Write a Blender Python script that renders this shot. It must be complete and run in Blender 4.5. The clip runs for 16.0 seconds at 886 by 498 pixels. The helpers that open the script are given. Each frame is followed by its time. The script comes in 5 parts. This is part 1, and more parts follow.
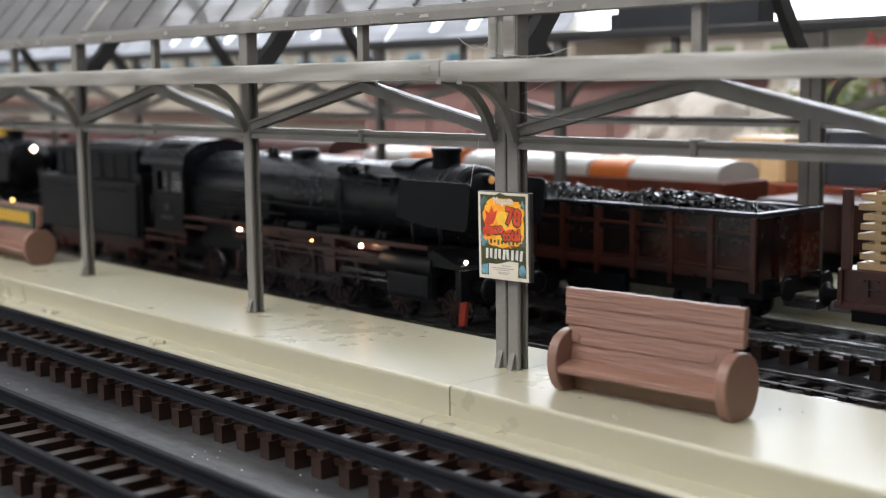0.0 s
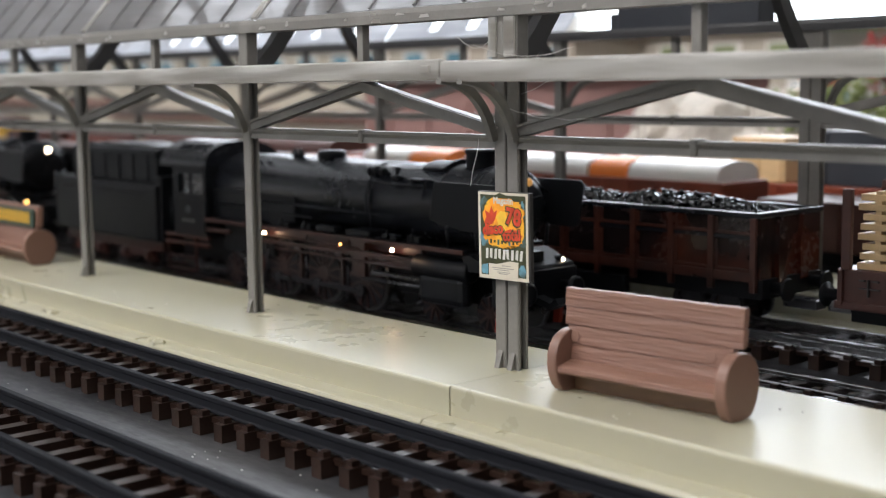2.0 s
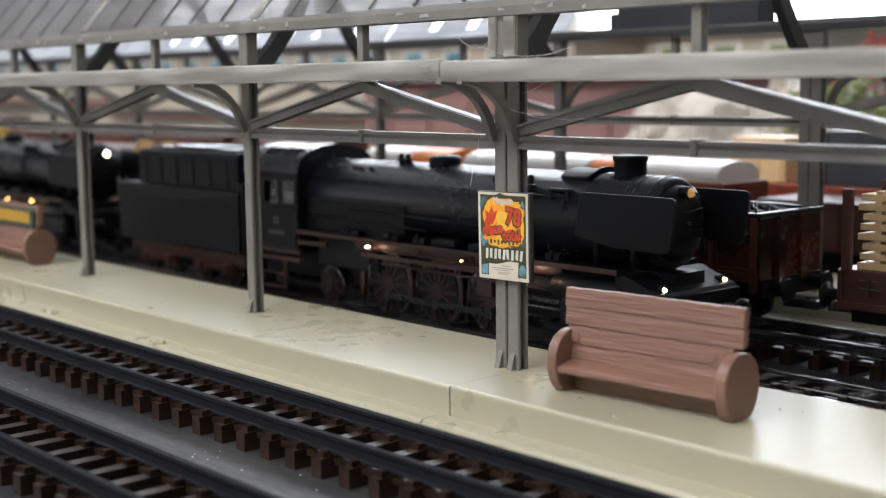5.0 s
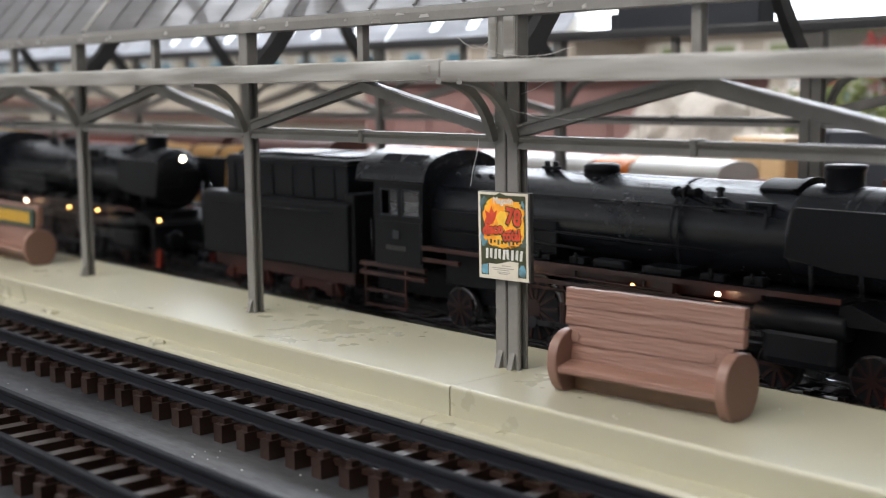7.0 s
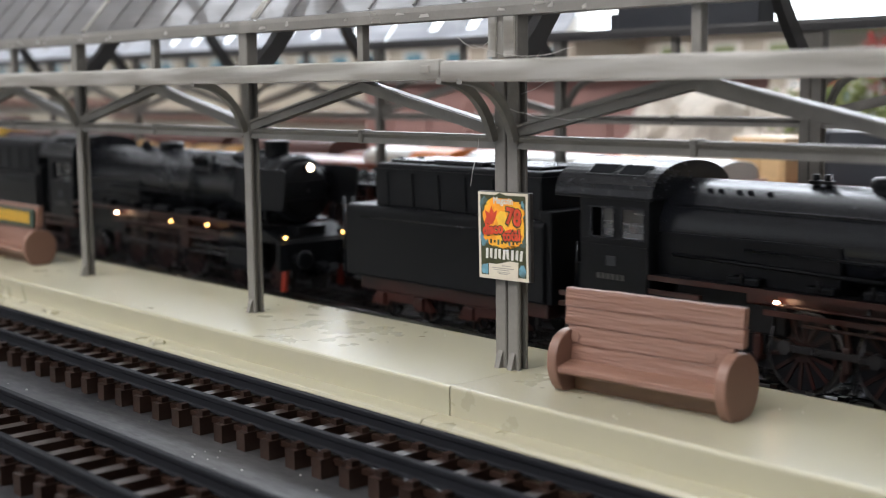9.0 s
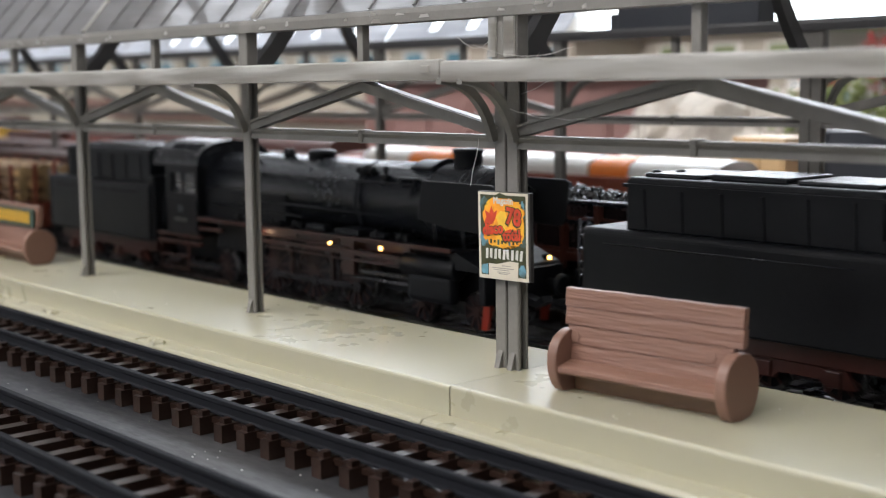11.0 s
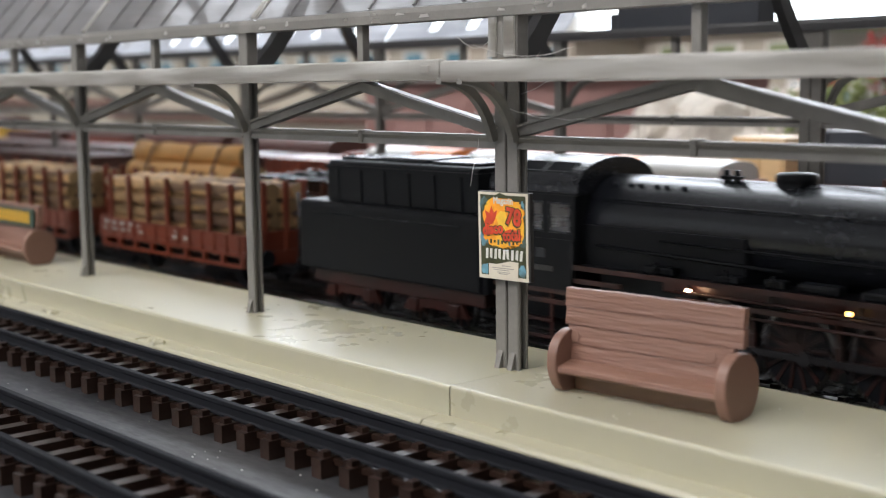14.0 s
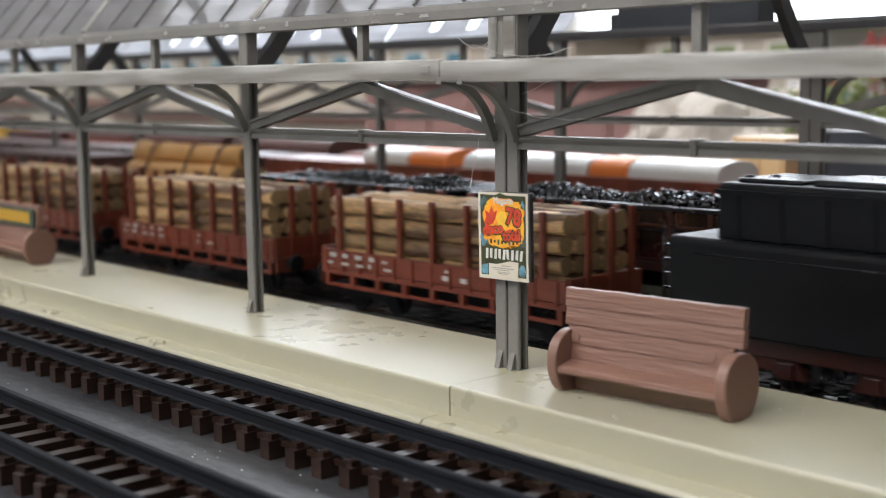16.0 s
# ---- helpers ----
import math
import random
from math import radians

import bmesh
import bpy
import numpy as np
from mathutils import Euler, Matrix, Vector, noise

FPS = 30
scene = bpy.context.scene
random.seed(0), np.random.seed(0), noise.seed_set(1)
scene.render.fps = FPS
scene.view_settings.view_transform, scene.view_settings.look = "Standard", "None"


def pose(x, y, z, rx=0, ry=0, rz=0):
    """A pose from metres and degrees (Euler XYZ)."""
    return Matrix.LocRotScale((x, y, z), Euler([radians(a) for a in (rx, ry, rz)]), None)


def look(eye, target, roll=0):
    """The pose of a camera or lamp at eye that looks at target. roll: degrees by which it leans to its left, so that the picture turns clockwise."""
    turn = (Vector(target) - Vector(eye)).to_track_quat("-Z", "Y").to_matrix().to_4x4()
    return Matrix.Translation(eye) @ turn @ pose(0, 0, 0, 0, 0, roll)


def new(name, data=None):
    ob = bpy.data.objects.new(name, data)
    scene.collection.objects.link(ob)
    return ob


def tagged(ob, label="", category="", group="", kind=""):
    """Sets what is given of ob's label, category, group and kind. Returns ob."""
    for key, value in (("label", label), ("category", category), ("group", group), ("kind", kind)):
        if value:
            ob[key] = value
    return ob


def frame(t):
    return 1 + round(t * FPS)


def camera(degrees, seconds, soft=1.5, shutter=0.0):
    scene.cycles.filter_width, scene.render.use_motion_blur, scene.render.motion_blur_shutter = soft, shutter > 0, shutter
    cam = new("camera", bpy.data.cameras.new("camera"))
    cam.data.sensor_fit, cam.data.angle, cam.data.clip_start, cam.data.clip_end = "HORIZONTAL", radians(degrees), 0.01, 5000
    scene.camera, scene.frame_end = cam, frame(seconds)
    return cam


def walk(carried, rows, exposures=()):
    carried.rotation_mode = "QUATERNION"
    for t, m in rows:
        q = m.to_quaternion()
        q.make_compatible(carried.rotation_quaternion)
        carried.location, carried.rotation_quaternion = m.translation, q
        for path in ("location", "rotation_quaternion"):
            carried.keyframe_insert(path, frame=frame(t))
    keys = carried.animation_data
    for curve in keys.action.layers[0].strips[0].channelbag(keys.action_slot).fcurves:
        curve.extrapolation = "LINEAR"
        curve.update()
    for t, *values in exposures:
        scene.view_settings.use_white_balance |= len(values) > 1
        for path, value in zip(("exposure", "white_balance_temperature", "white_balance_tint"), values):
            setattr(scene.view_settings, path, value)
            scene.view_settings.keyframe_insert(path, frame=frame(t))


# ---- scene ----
# A model railway in N gauge. Lengths below are in millimetres; MM turns them into metres.
# z = 0 is the platform's top; x runs along the tracks, y away from the camera.
MM = 0.001

cam = camera(37.76, 16.0, soft=1.0, shutter=0.6)
cam.data.dof.use_dof = True
cam.data.dof.focus_distance = 0.178
cam.data.dof.aperture_fstop = 30.0
YAW, PITCH = -0.8425, 0.1263
EYE = Vector((0, 0, 37.2)) * MM
AIM = Vector((math.sin(YAW) * math.cos(PITCH), math.cos(YAW) * math.cos(PITCH), -math.sin(PITCH)))
VIEW = look(EYE, EYE + AIM, -0.676)
walk(cam, [(0.0, VIEW), (16.0, VIEW)], [(0.0, 0.1), (16.0, 0.1)])

# ---- light ----
world = bpy.data.worlds.new("room_air")
scene.world = world
world.use_nodes = True
world.node_tree.nodes["Background"].inputs["Color"].default_value = (0.80, 0.88, 1.0, 1)
world.node_tree.nodes["Background"].inputs["Strength"].default_value = 0.3


def area_lamp(name, at, to, sx, sy, watts, colour):
    d = bpy.data.lights.new(name, "AREA")
    d.shape, d.size, d.size_y, d.energy, d.color = "RECTANGLE", sx, sy, watts, colour
    ob = new(name, d)
    ob.matrix_world = look(at, to)
    return ob


WINDOW_W, CEILING_W = 38.0, 37.0
area_lamp("window_daylight", (-1.25, 1.335, 0.65), (-1.25, 0.0, 0.65), 2.25, 1.16, WINDOW_W, (0.85, 0.90, 1.0))
area_lamp("ceiling_light_glow", (-0.35, -1.0, 1.36), (-0.3, -0.75, 0.0), 2.2, 0.9, CEILING_W, (1.0, 0.958, 0.985))

# ---- materials ----


def nodes_of(name):
    m = bpy.data.materials.new(name)
    m.use_nodes = True
    return m, m.node_tree.nodes, m.node_tree.links


def surface(name, colour, rough=0.5, metal=0.0, vary=0.25, scale=120.0, bump=0.15, grain=900.0, stretch=(1, 1, 1), dirt=None, dirt_at=(0.55, 0.75), spec=0.5, sss=0.0, per_piece=0.0, coat=0.0, rvary=0.12, deep=0.0003):
    """Two scales of noise in colour and roughness, fine bump, dust or stains, and a shift from piece to piece."""
    m, n, l = nodes_of(name)
    b = n["Principled BSDF"]
    tc = n.new("ShaderNodeTexCoord")
    mp = n.new("ShaderNodeMapping")
    mp.inputs["Scale"].default_value = stretch
    l.new(tc.outputs["Object"], mp.inputs["Vector"])
    big, fine = n.new("ShaderNodeTexNoise"), n.new("ShaderNodeTexNoise")
    big.inputs["Scale"].default_value, big.inputs["Detail"].default_value = scale, 5
    fine.inputs["Scale"].default_value, fine.inputs["Detail"].default_value = grain, 4
    for t in (big, fine):
        l.new(mp.outputs["Vector"], t.inputs["Vector"])
    mix = n.new("ShaderNodeMix")
    mix.data_type, mix.blend_type = "RGBA", "MULTIPLY"
    mix.inputs[0].default_value = 1.0
    mix.inputs[6].default_value = (*colour, 1)
    add = n.new("ShaderNodeMath")
    add.operation = "MULTIPLY_ADD"
    l.new(big.outputs["Fac"], add.inputs[0])
    add.inputs[1].default_value = 0.6
    half = n.new("ShaderNodeMath")
    half.operation = "MULTIPLY"
    half.inputs[1].default_value = 0.4
    l.new(fine.outputs["Fac"], half.inputs[0])
    l.new(half.outputs[0], add.inputs[2])
    ramp = n.new("ShaderNodeMapRange")
    ramp.inputs["From Min"].default_value, ramp.inputs["From Max"].default_value = 0.3, 0.7
    ramp.inputs["To Min"].default_value, ramp.inputs["To Max"].default_value = 1 - vary, 1 + vary
    l.new(add.outputs[0], ramp.inputs["Value"])
    last = ramp.outputs["Result"]
    if per_piece:
        info = n.new("ShaderNodeObjectInfo")
        pr = n.new("ShaderNodeMapRange")
        pr.inputs["To Min"].default_value, pr.inputs["To Max"].default_value = 1 - per_piece, 1 + per_piece
        l.new(info.outputs["Random"], pr.inputs["Value"])
        mul = n.new("ShaderNodeMath")
        mul.operation = "MULTIPLY"
        l.new(last, mul.inputs[0])
        l.new(pr.outputs["Result"], mul.inputs[1])
        last = mul.outputs[0]
    l.new(last, mix.inputs[7])
    out = mix.outputs[2]
    if dirt:
        d = n.new("ShaderNodeTexNoise")
        d.inputs["Scale"].default_value, d.inputs["Detail"].default_value = scale * 0.45, 8
        l.new(mp.outputs["Vector"], d.inputs["Vector"])
        dr = n.new("ShaderNodeMapRange")
        dr.inputs["From Min"].default_value, dr.inputs["From Max"].default_value = dirt_at
        dr.inputs["To Max"].default_value = 0.8
        l.new(d.outputs["Fac"], dr.inputs["Value"])
        dm = n.new("ShaderNodeMix")
        dm.data_type = "RGBA"
        dm.inputs[7].default_value = (*dirt, 1)
        l.new(dr.outputs["Result"], dm.inputs[0])
        l.new(out, dm.inputs[6])
        out = dm.outputs[2]
    l.new(out, b.inputs["Base Color"])
    rr = n.new("ShaderNodeMapRange")
    rr.inputs["From Min"].default_value, rr.inputs["From Max"].default_value = 0.3, 0.7
    rr.inputs["To Min"].default_value, rr.inputs["To Max"].default_value = max(0.02, rough - rvary), min(1, rough + rvary)
    l.new(add.outputs[0], rr.inputs["Value"])
    l.new(rr.outputs["Result"], b.inputs["Roughness"])
    b.inputs["Metallic"].default_value = metal
    b.inputs["Specular IOR Level"].default_value = spec
    b.inputs["Coat Weight"].default_value = coat
    if sss:
        b.inputs["Subsurface Weight"].default_value = sss
        b.inputs["Subsurface Radius"].default_value = (0.002, 0.0018, 0.001)
    if bump:
        bp = n.new("ShaderNodeBump")
        bp.inputs["Strength"].default_value, bp.inputs["Distance"].default_value = bump, deep
        l.new(add.outputs[0], bp.inputs["Height"])
        l.new(bp.outputs["Normal"], b.inputs["Normal"])
    return m


def glow(name, colour, strength):
    m, n, l = nodes_of(name)
    b = n["Principled BSDF"]
    b.inputs["Base Color"].default_value = (*colour, 1)
    b.inputs["Emission Color"].default_value = (*colour, 1)
    b.inputs["Emission Strength"].default_value = strength
    return m


def clear_plastic(name, tint, rough, mixed=0.5):
    """Scratched clear plastic: part see-through, part milky."""
    m, n, l = nodes_of(name)
    b = n["Principled BSDF"]
    b.inputs["Base Color"].default_value = (*tint, 1)
    b.inputs["Roughness"].default_value = rough
    tr = n.new("ShaderNodeBsdfTransparent")
    tr.inputs["Color"].default_value = (*tint, 1)
    tl = n.new("ShaderNodeBsdfTranslucent")
    tl.inputs["Color"].default_value = (*tint, 1)
    m1, m2 = n.new("ShaderNodeMixShader"), n.new("ShaderNodeMixShader")
    noise_t = n.new("ShaderNodeTexNoise")
    noise_t.inputs["Scale"].default_value, noise_t.inputs["Detail"].default_value = 260, 6
    tc = n.new("ShaderNodeTexCoord")
    mp = n.new("ShaderNodeMapping")
    mp.inputs["Scale"].default_value = (0.25, 1, 3)
    l.new(tc.outputs["Object"], mp.inputs["Vector"])
    l.new(mp.outputs["Vector"], noise_t.inputs["Vector"])
    smudge = n.new("ShaderNodeMapRange")
    smudge.inputs["From Min"].default_value, smudge.inputs["From Max"].default_value = 0.42, 0.62
    l.new(noise_t.outputs["Fac"], smudge.inputs["Value"])
    cm = n.new("ShaderNodeMix")
    cm.data_type = "RGBA"
    cm.inputs[6].default_value = (tint[0] * 0.5, tint[1] * 0.48, tint[2] * 0.45, 1)
    cm.inputs[7].default_value = (min(1, tint[0] * 1.25), min(1, tint[1] * 1.25), min(1, tint[2] * 1.25), 1)
    l.new(smudge.outputs["Result"], cm.inputs[0])
    l.new(cm.outputs[2], b.inputs["Base Color"])
    bp = n.new("ShaderNodeBump")
    bp.inputs["Strength"].default_value, bp.inputs["Distance"].default_value = 0.3, 0.0003
    l.new(noise_t.outputs["Fac"], bp.inputs["Height"])
    l.new(bp.outputs["Normal"], b.inputs["Normal"])
    mr = n.new("ShaderNodeMapRange")
    mr.inputs["To Min"].default_value, mr.inputs["To Max"].default_value = mixed - 0.25, mixed + 0.25
    l.new(noise_t.outputs["Fac"], mr.inputs["Value"])
    m1.inputs[0].default_value = 0.6
    l.new(b.outputs[0], m1.inputs[1])
    l.new(tl.outputs[0], m1.inputs[2])
    l.new(mr.outputs["Result"], m2.inputs[0])
    l.new(m1.outputs[0], m2.inputs[1])
    l.new(tr.outputs[0], m2.inputs[2])
    l.new(m2.outputs[0], n["Material Output"].inputs["Surface"])
    return m


CREAM = surface("cream_platform_plastic", (0.41, 0.393, 0.288), 0.29, vary=0.04, scale=30, bump=0, grain=260, dirt=(0.36, 0.335, 0.25), dirt_at=(0.48, 0.95), sss=0.2, rvary=0.03)
GREY = surface("grey_canopy_plastic", (0.172, 0.165, 0.150), 0.47, vary=0.16, scale=140, bump=0.22, grain=1700, dirt=(0.27, 0.26, 0.24), dirt_at=(0.53, 0.72))
MILK = clear_plastic("milky_gutter_plastic", (0.71, 0.70, 0.67), 0.22, 0.20)
FROST = clear_plastic("frosted_roof_pane_plastic", (0.80, 0.84, 0.90), 0.30, 0.14)
CABGLASS = clear_plastic("dusty_cab_glazing", (0.80, 0.81, 0.83), 0.12, 0.72)
PANE = clear_plastic("scratched_roof_pane_plastic", (0.58, 0.575, 0.58), 0.25, 0.55)
BENCH = surface("brown_bench_plastic", (0.202, 0.110, 0.080), 0.42, vary=0.10, scale=70, bump=0.10, grain=1400, dirt=(0.33, 0.22, 0.17), dirt_at=(0.56, 0.85), sss=0.05)
GRAIN = surface("brown_moulded_wood_grain", (0.212, 0.112, 0.080), 0.42, vary=0.06, scale=1000, bump=0.8, grain=2600, stretch=(0.11, 1, 1.3), dirt=(0.285, 0.165, 0.13), dirt_at=(0.55, 0.78), sss=0.05, deep=0.0005, rvary=0.06)
STAIN = surface("glue_stained_brown_plastic", (0.17, 0.095, 0.05), 0.45, vary=0.25, scale=300, bump=0.4, grain=1500, stretch=(0.15, 1, 1), dirt=(0.24, 0.17, 0.07), dirt_at=(0.5, 0.7))
BOARD = surface("dark_grey_baseboard", (0.021, 0.0212, 0.024), 0.52, spec=0.35, vary=0.45, scale=90, bump=0.5, grain=900, stretch=(0.35, 1, 1), dirt=(0.060, 0.058, 0.058), dirt_at=(0.50, 0.72), rvary=0.2)
SLEEPER = surface("brown_sleeper_plastic", (0.021, 0.0108, 0.0075), 0.36, vary=0.30, scale=300, bump=0.35, spec=0.4, grain=1500, stretch=(1, 0.3, 1), dirt=(0.07, 0.045, 0.035), dirt_at=(0.58, 0.88), per_piece=0.15)
BRIGHTRAIL = surface("polished_rail_steel", (0.58, 0.59, 0.61), 0.16, metal=1.0, vary=0.25, scale=120, bump=0.10, grain=900)
RAIL = surface("blackened_rail_steel", (0.0085, 0.0095, 0.0125), 0.80, metal=0.0, vary=0.25, scale=120, bump=0.10, grain=900, spec=0.14)
BLACK = surface("black_engine_paint", (0.0078, 0.0088, 0.0108), 0.40, vary=0.25, scale=70, bump=0.05, grain=1600, spec=0.17, dirt=(0.011, 0.012, 0.014), dirt_at=(0.55, 0.85))
BLACKG = surface("glossy_black_boiler_paint", (0.0120, 0.0138, 0.0180), 0.26, vary=0.15, scale=40, bump=0.012, grain=900, rvary=0.03, spec=0.42, dirt=(0.012, 0.0135, 0.017), dirt_at=(0.55, 0.85))
FRAME = surface("dull_red_frame_paint", (0.046, 0.0100, 0.0062), 0.40, vary=0.30, scale=150, bump=0.15, grain=1200, dirt=(0.012, 0.007, 0.006), dirt_at=(0.42, 0.62))
WHEELRED = surface("red_wheel_paint", (0.055, 0.010, 0.007), 0.42, vary=0.25, scale=200, bump=0.1, dirt=(0.010, 0.006, 0.005), dirt_at=(0.40, 0.58))
STEEL = surface("worn_tyre_steel", (0.16, 0.16, 0.165), 0.28, metal=0.9, vary=0.2, scale=200, bump=0.05)
DARKST = surface("darkened_rod_steel", (0.05, 0.05, 0.055), 0.32, metal=0.7, vary=0.2, scale=200, bump=0.05)
WAGONRED = surface("oxide_red_wagon_plastic", (0.205, 0.040, 0.017), 0.44, vary=0.25, scale=90, bump=0.12, grain=1200, dirt=(0.085, 0.022, 0.012), dirt_at=(0.47, 0.72))
RUSTY = surface("rusty_brown_coal_wagon_paint", (0.015, 0.0095, 0.009), 0.24, vary=0.4, scale=110, bump=0.25, grain=900, dirt=(0.10, 0.024, 0.012), dirt_at=(0.51, 0.68))
RUSTEDGE = surface("rust_streaked_wagon_posts", (0.075, 0.021, 0.012), 0.34, vary=0.4, scale=140, bump=0.25, grain=900, dirt=(0.014, 0.009, 0.008), dirt_at=(0.50, 0.62))
GUARDRED = surface("bright_red_guard_paint", (0.24, 0.026, 0.013), 0.4, vary=0.15, scale=200, bump=0.1)
BROWN = surface("dark_brown_wagon_paint", (0.065, 0.022, 0.016), 0.42, vary=0.2, scale=110, bump=0.15)
WHITE = surface("white_lettering_paint", (0.55, 0.54, 0.50), 0.5, vary=0.2, scale=400, bump=0)
COAL = surface("glossy_coal", (0.010, 0.010, 0.012), 0.14, vary=0.3, scale=500, bump=0.25, grain=900, spec=0.8)
BARK = surface("pale_peeled_bark", (0.56, 0.36, 0.175), 0.62, vary=0.5, scale=900, bump=0.9, grain=2600, stretch=(0.16, 1, 1), dirt=(0.080, 0.040, 0.030), dirt_at=(0.49, 0.56), per_piece=0.40, deep=0.0005)
LOGEND = surface("sawn_log_end_wood", (0.30, 0.21, 0.10), 0.6, vary=0.3, scale=400, bump=0.3, grain=1500, per_piece=0.2)
ORANGELOG = surface("orange_brown_log_wood", (0.72, 0.41, 0.14), 0.55, vary=0.2, scale=150, bump=0.3, stretch=(0.3, 1, 1))
PALEWOOD = surface("pale_sawn_timber", (0.66, 0.46, 0.24), 0.55, vary=0.12, scale=150, bump=0.2, stretch=(0.3, 1, 1), per_piece=0.12)
LAMP = glow("lit_warm_white_lamp", (1.0, 0.80, 0.55), 14.0)
AMBER = glow("lit_amber_lamp", (1.0, 0.52, 0.14), 9.0)
SPARK = glow("lit_white_lamp", (1.0, 0.60, 0.36), 55.0)
BULB = glow("lit_orange_bulb", (1.0, 0.34, 0.09), 12.0)
PAPER = surface("cream_poster_paper", (0.62, 0.57, 0.46), 0.5, vary=0.06, scale=300, bump=0.05)
P_ORANGE = surface("orange_poster_ink", (0.85, 0.33, 0.02), 0.5, vary=0.35, scale=600, bump=0.02, dirt=(0.88, 0.52, 0.04), dirt_at=(0.5, 0.62))
P_YELLOW = surface("yellow_poster_ink", (0.85, 0.52, 0.05), 0.5, vary=0.15, scale=600, bump=0.02)
P_RED = surface("red_poster_ink", (0.55, 0.055, 0.02), 0.5, vary=0.3, scale=700, bump=0.02)
P_DARK = surface("dark_green_poster_ink", (0.045, 0.05, 0.018), 0.5, vary=0.4, scale=700, bump=0.02)
P_BLUE = surface("blue_poster_ink", (0.12, 0.28, 0.36), 0.5, vary=0.4, scale=700, bump=0.02, dirt=(0.05, 0.055, 0.02), dirt_at=(0.44, 0.56))
P_LIGHT = surface("pale_poster_ink", (0.62, 0.62, 0.56), 0.5, vary=0.2, scale=700, bump=0.02)
DIMGREY = surface("faded_grey_lettering", (0.060, 0.060, 0.058), 0.5, vary=0.3, scale=700, bump=0.02)
P_GREY = surface("grey_print_ink", (0.33, 0.31, 0.27), 0.5, vary=0.2, scale=700, bump=0.02)
CARD = surface("dark_card_edge", (0.035, 0.033, 0.03), 0.6, vary=0.2, scale=500, bump=0.1)
AD_YELLOW = surface("yellow_sign_paint", (0.70, 0.40, 0.03), 0.45, vary=0.12, scale=300, bump=0.05)
AD_GREEN = surface("dark_green_sign_paint", (0.035, 0.06, 0.045), 0.45, vary=0.15, scale=300, bump=0.05)
PLASTER = surface("cream_house_plaster", (0.46, 0.42, 0.34), 0.8, vary=0.12, scale=30, bump=0.3)
PINKWALL = surface("dusty_pink_brick_wall", (0.30, 0.17, 0.15), 0.8, vary=0.2, scale=40, bump=0.3)
TILEROOF = surface("red_brown_tile_roof", (0.20, 0.085, 0.07), 0.7, vary=0.25, scale=60, bump=0.4)
TEAL = surface("teal_window_paint", (0.10, 0.22, 0.28), 0.3, vary=0.2, scale=60, bump=0.05)
GREENP = surface("olive_green_paint", (0.20, 0.24, 0.11), 0.5, vary=0.2, scale=60, bump=0.05)
ROCK = surface("pale_plaster_rock", (0.60, 0.56, 0.50), 0.85, vary=0.25, scale=35, bump=0.8, dirt=(0.33, 0.29, 0.24), dirt_at=(0.5, 0.7))
LEAF = surface("green_foam_foliage", (0.23, 0.27, 0.10), 0.8, vary=0.5, scale=120, bump=0.5)
BLOOM = surface("red_foam_blossom", (0.36, 0.045, 0.035), 0.8, vary=0.4, scale=120, bump=0.5)
TRUNK = surface("brown_twig", (0.07, 0.045, 0.03), 0.8)
BRIGHTORANGE = surface("bright_orange_paint", (0.85, 0.22, 0.03), 0.45, vary=0.1, scale=90)
BRIGHTWHITE = surface("white_wagon_paint", (0.78, 0.76, 0.72), 0.35, vary=0.06, scale=60)
YELLOWP = surface("yellow_wagon_paint", (0.70, 0.42, 0.06), 0.45, vary=0.12, scale=60)
NAVY = surface("blue_wagon_paint", (0.06, 0.09, 0.22), 0.4, vary=0.15, scale=60)
DARKBOX = surface("dark_blue_grey_plastic", (0.030, 0.034, 0.042), 0.45, vary=0.15, scale=60)
WALLP = surface("grey_room_wall", (0.58, 0.58, 0.58), 0.85, vary=0.06, scale=4, bump=0.1, grain=60)
CEILP = surface("white_ceiling_paint", (0.75, 0.75, 0.73), 0.9, vary=0.05, scale=4, bump=0.1, grain=60)
# dark grey for the roof ribs; on the rear beam it stands in for shade
RIBSHADE = surface("dark_grey_rib_and_beam_shade", (0.050, 0.050, 0.052), 0.45, vary=0.15, scale=90, bump=0.12)
FLOORP = surface("brown_room_floor", (0.24, 0.20, 0.17), 0.6, vary=0.2, scale=6, bump=0.1, grain=60)
# amber glass of an unlit lamp, with a weak glow added
UNLITGLOW = glow("unlit_amber_glass_with_glow", (0.55, 0.28, 0.08), 0.5)
DAY = glow("bright_window_daylight", (0.88, 0.94, 1.0), 2.4)
TUBE = glow("ceiling_light_diffuser", (1.0, 0.97, 0.92), 3.0)
DUST = surface("pale_dust_fibre", (0.75, 0.74, 0.70), 0.8, vary=0.2, bump=0)

# ---- mesh helpers (millimetres) ----


def box(bm, x0, x1, y0, y1, z0, z1, bevel=0.0):
    vs = [bm.verts.new(p) for p in ((x0, y0, z0), (x1, y0, z0), (x1, y1, z0), (x0, y1, z0), (x0, y0, z1), (x1, y0, z1), (x1, y1, z1), (x0, y1, z1))]
    fs = [bm.faces.new([vs[i] for i in q]) for q in ((0, 3, 2, 1), (4, 5, 6, 7), (0, 1, 5, 4), (1, 2, 6, 5), (2, 3, 7, 6), (3, 0, 4, 7))]
    if bevel:
        es = list({e for f in fs for e in f.edges})
        bmesh.ops.bevel(bm, geom=es, offset=bevel, segments=2, profile=0.5, affect="EDGES")
    return bm


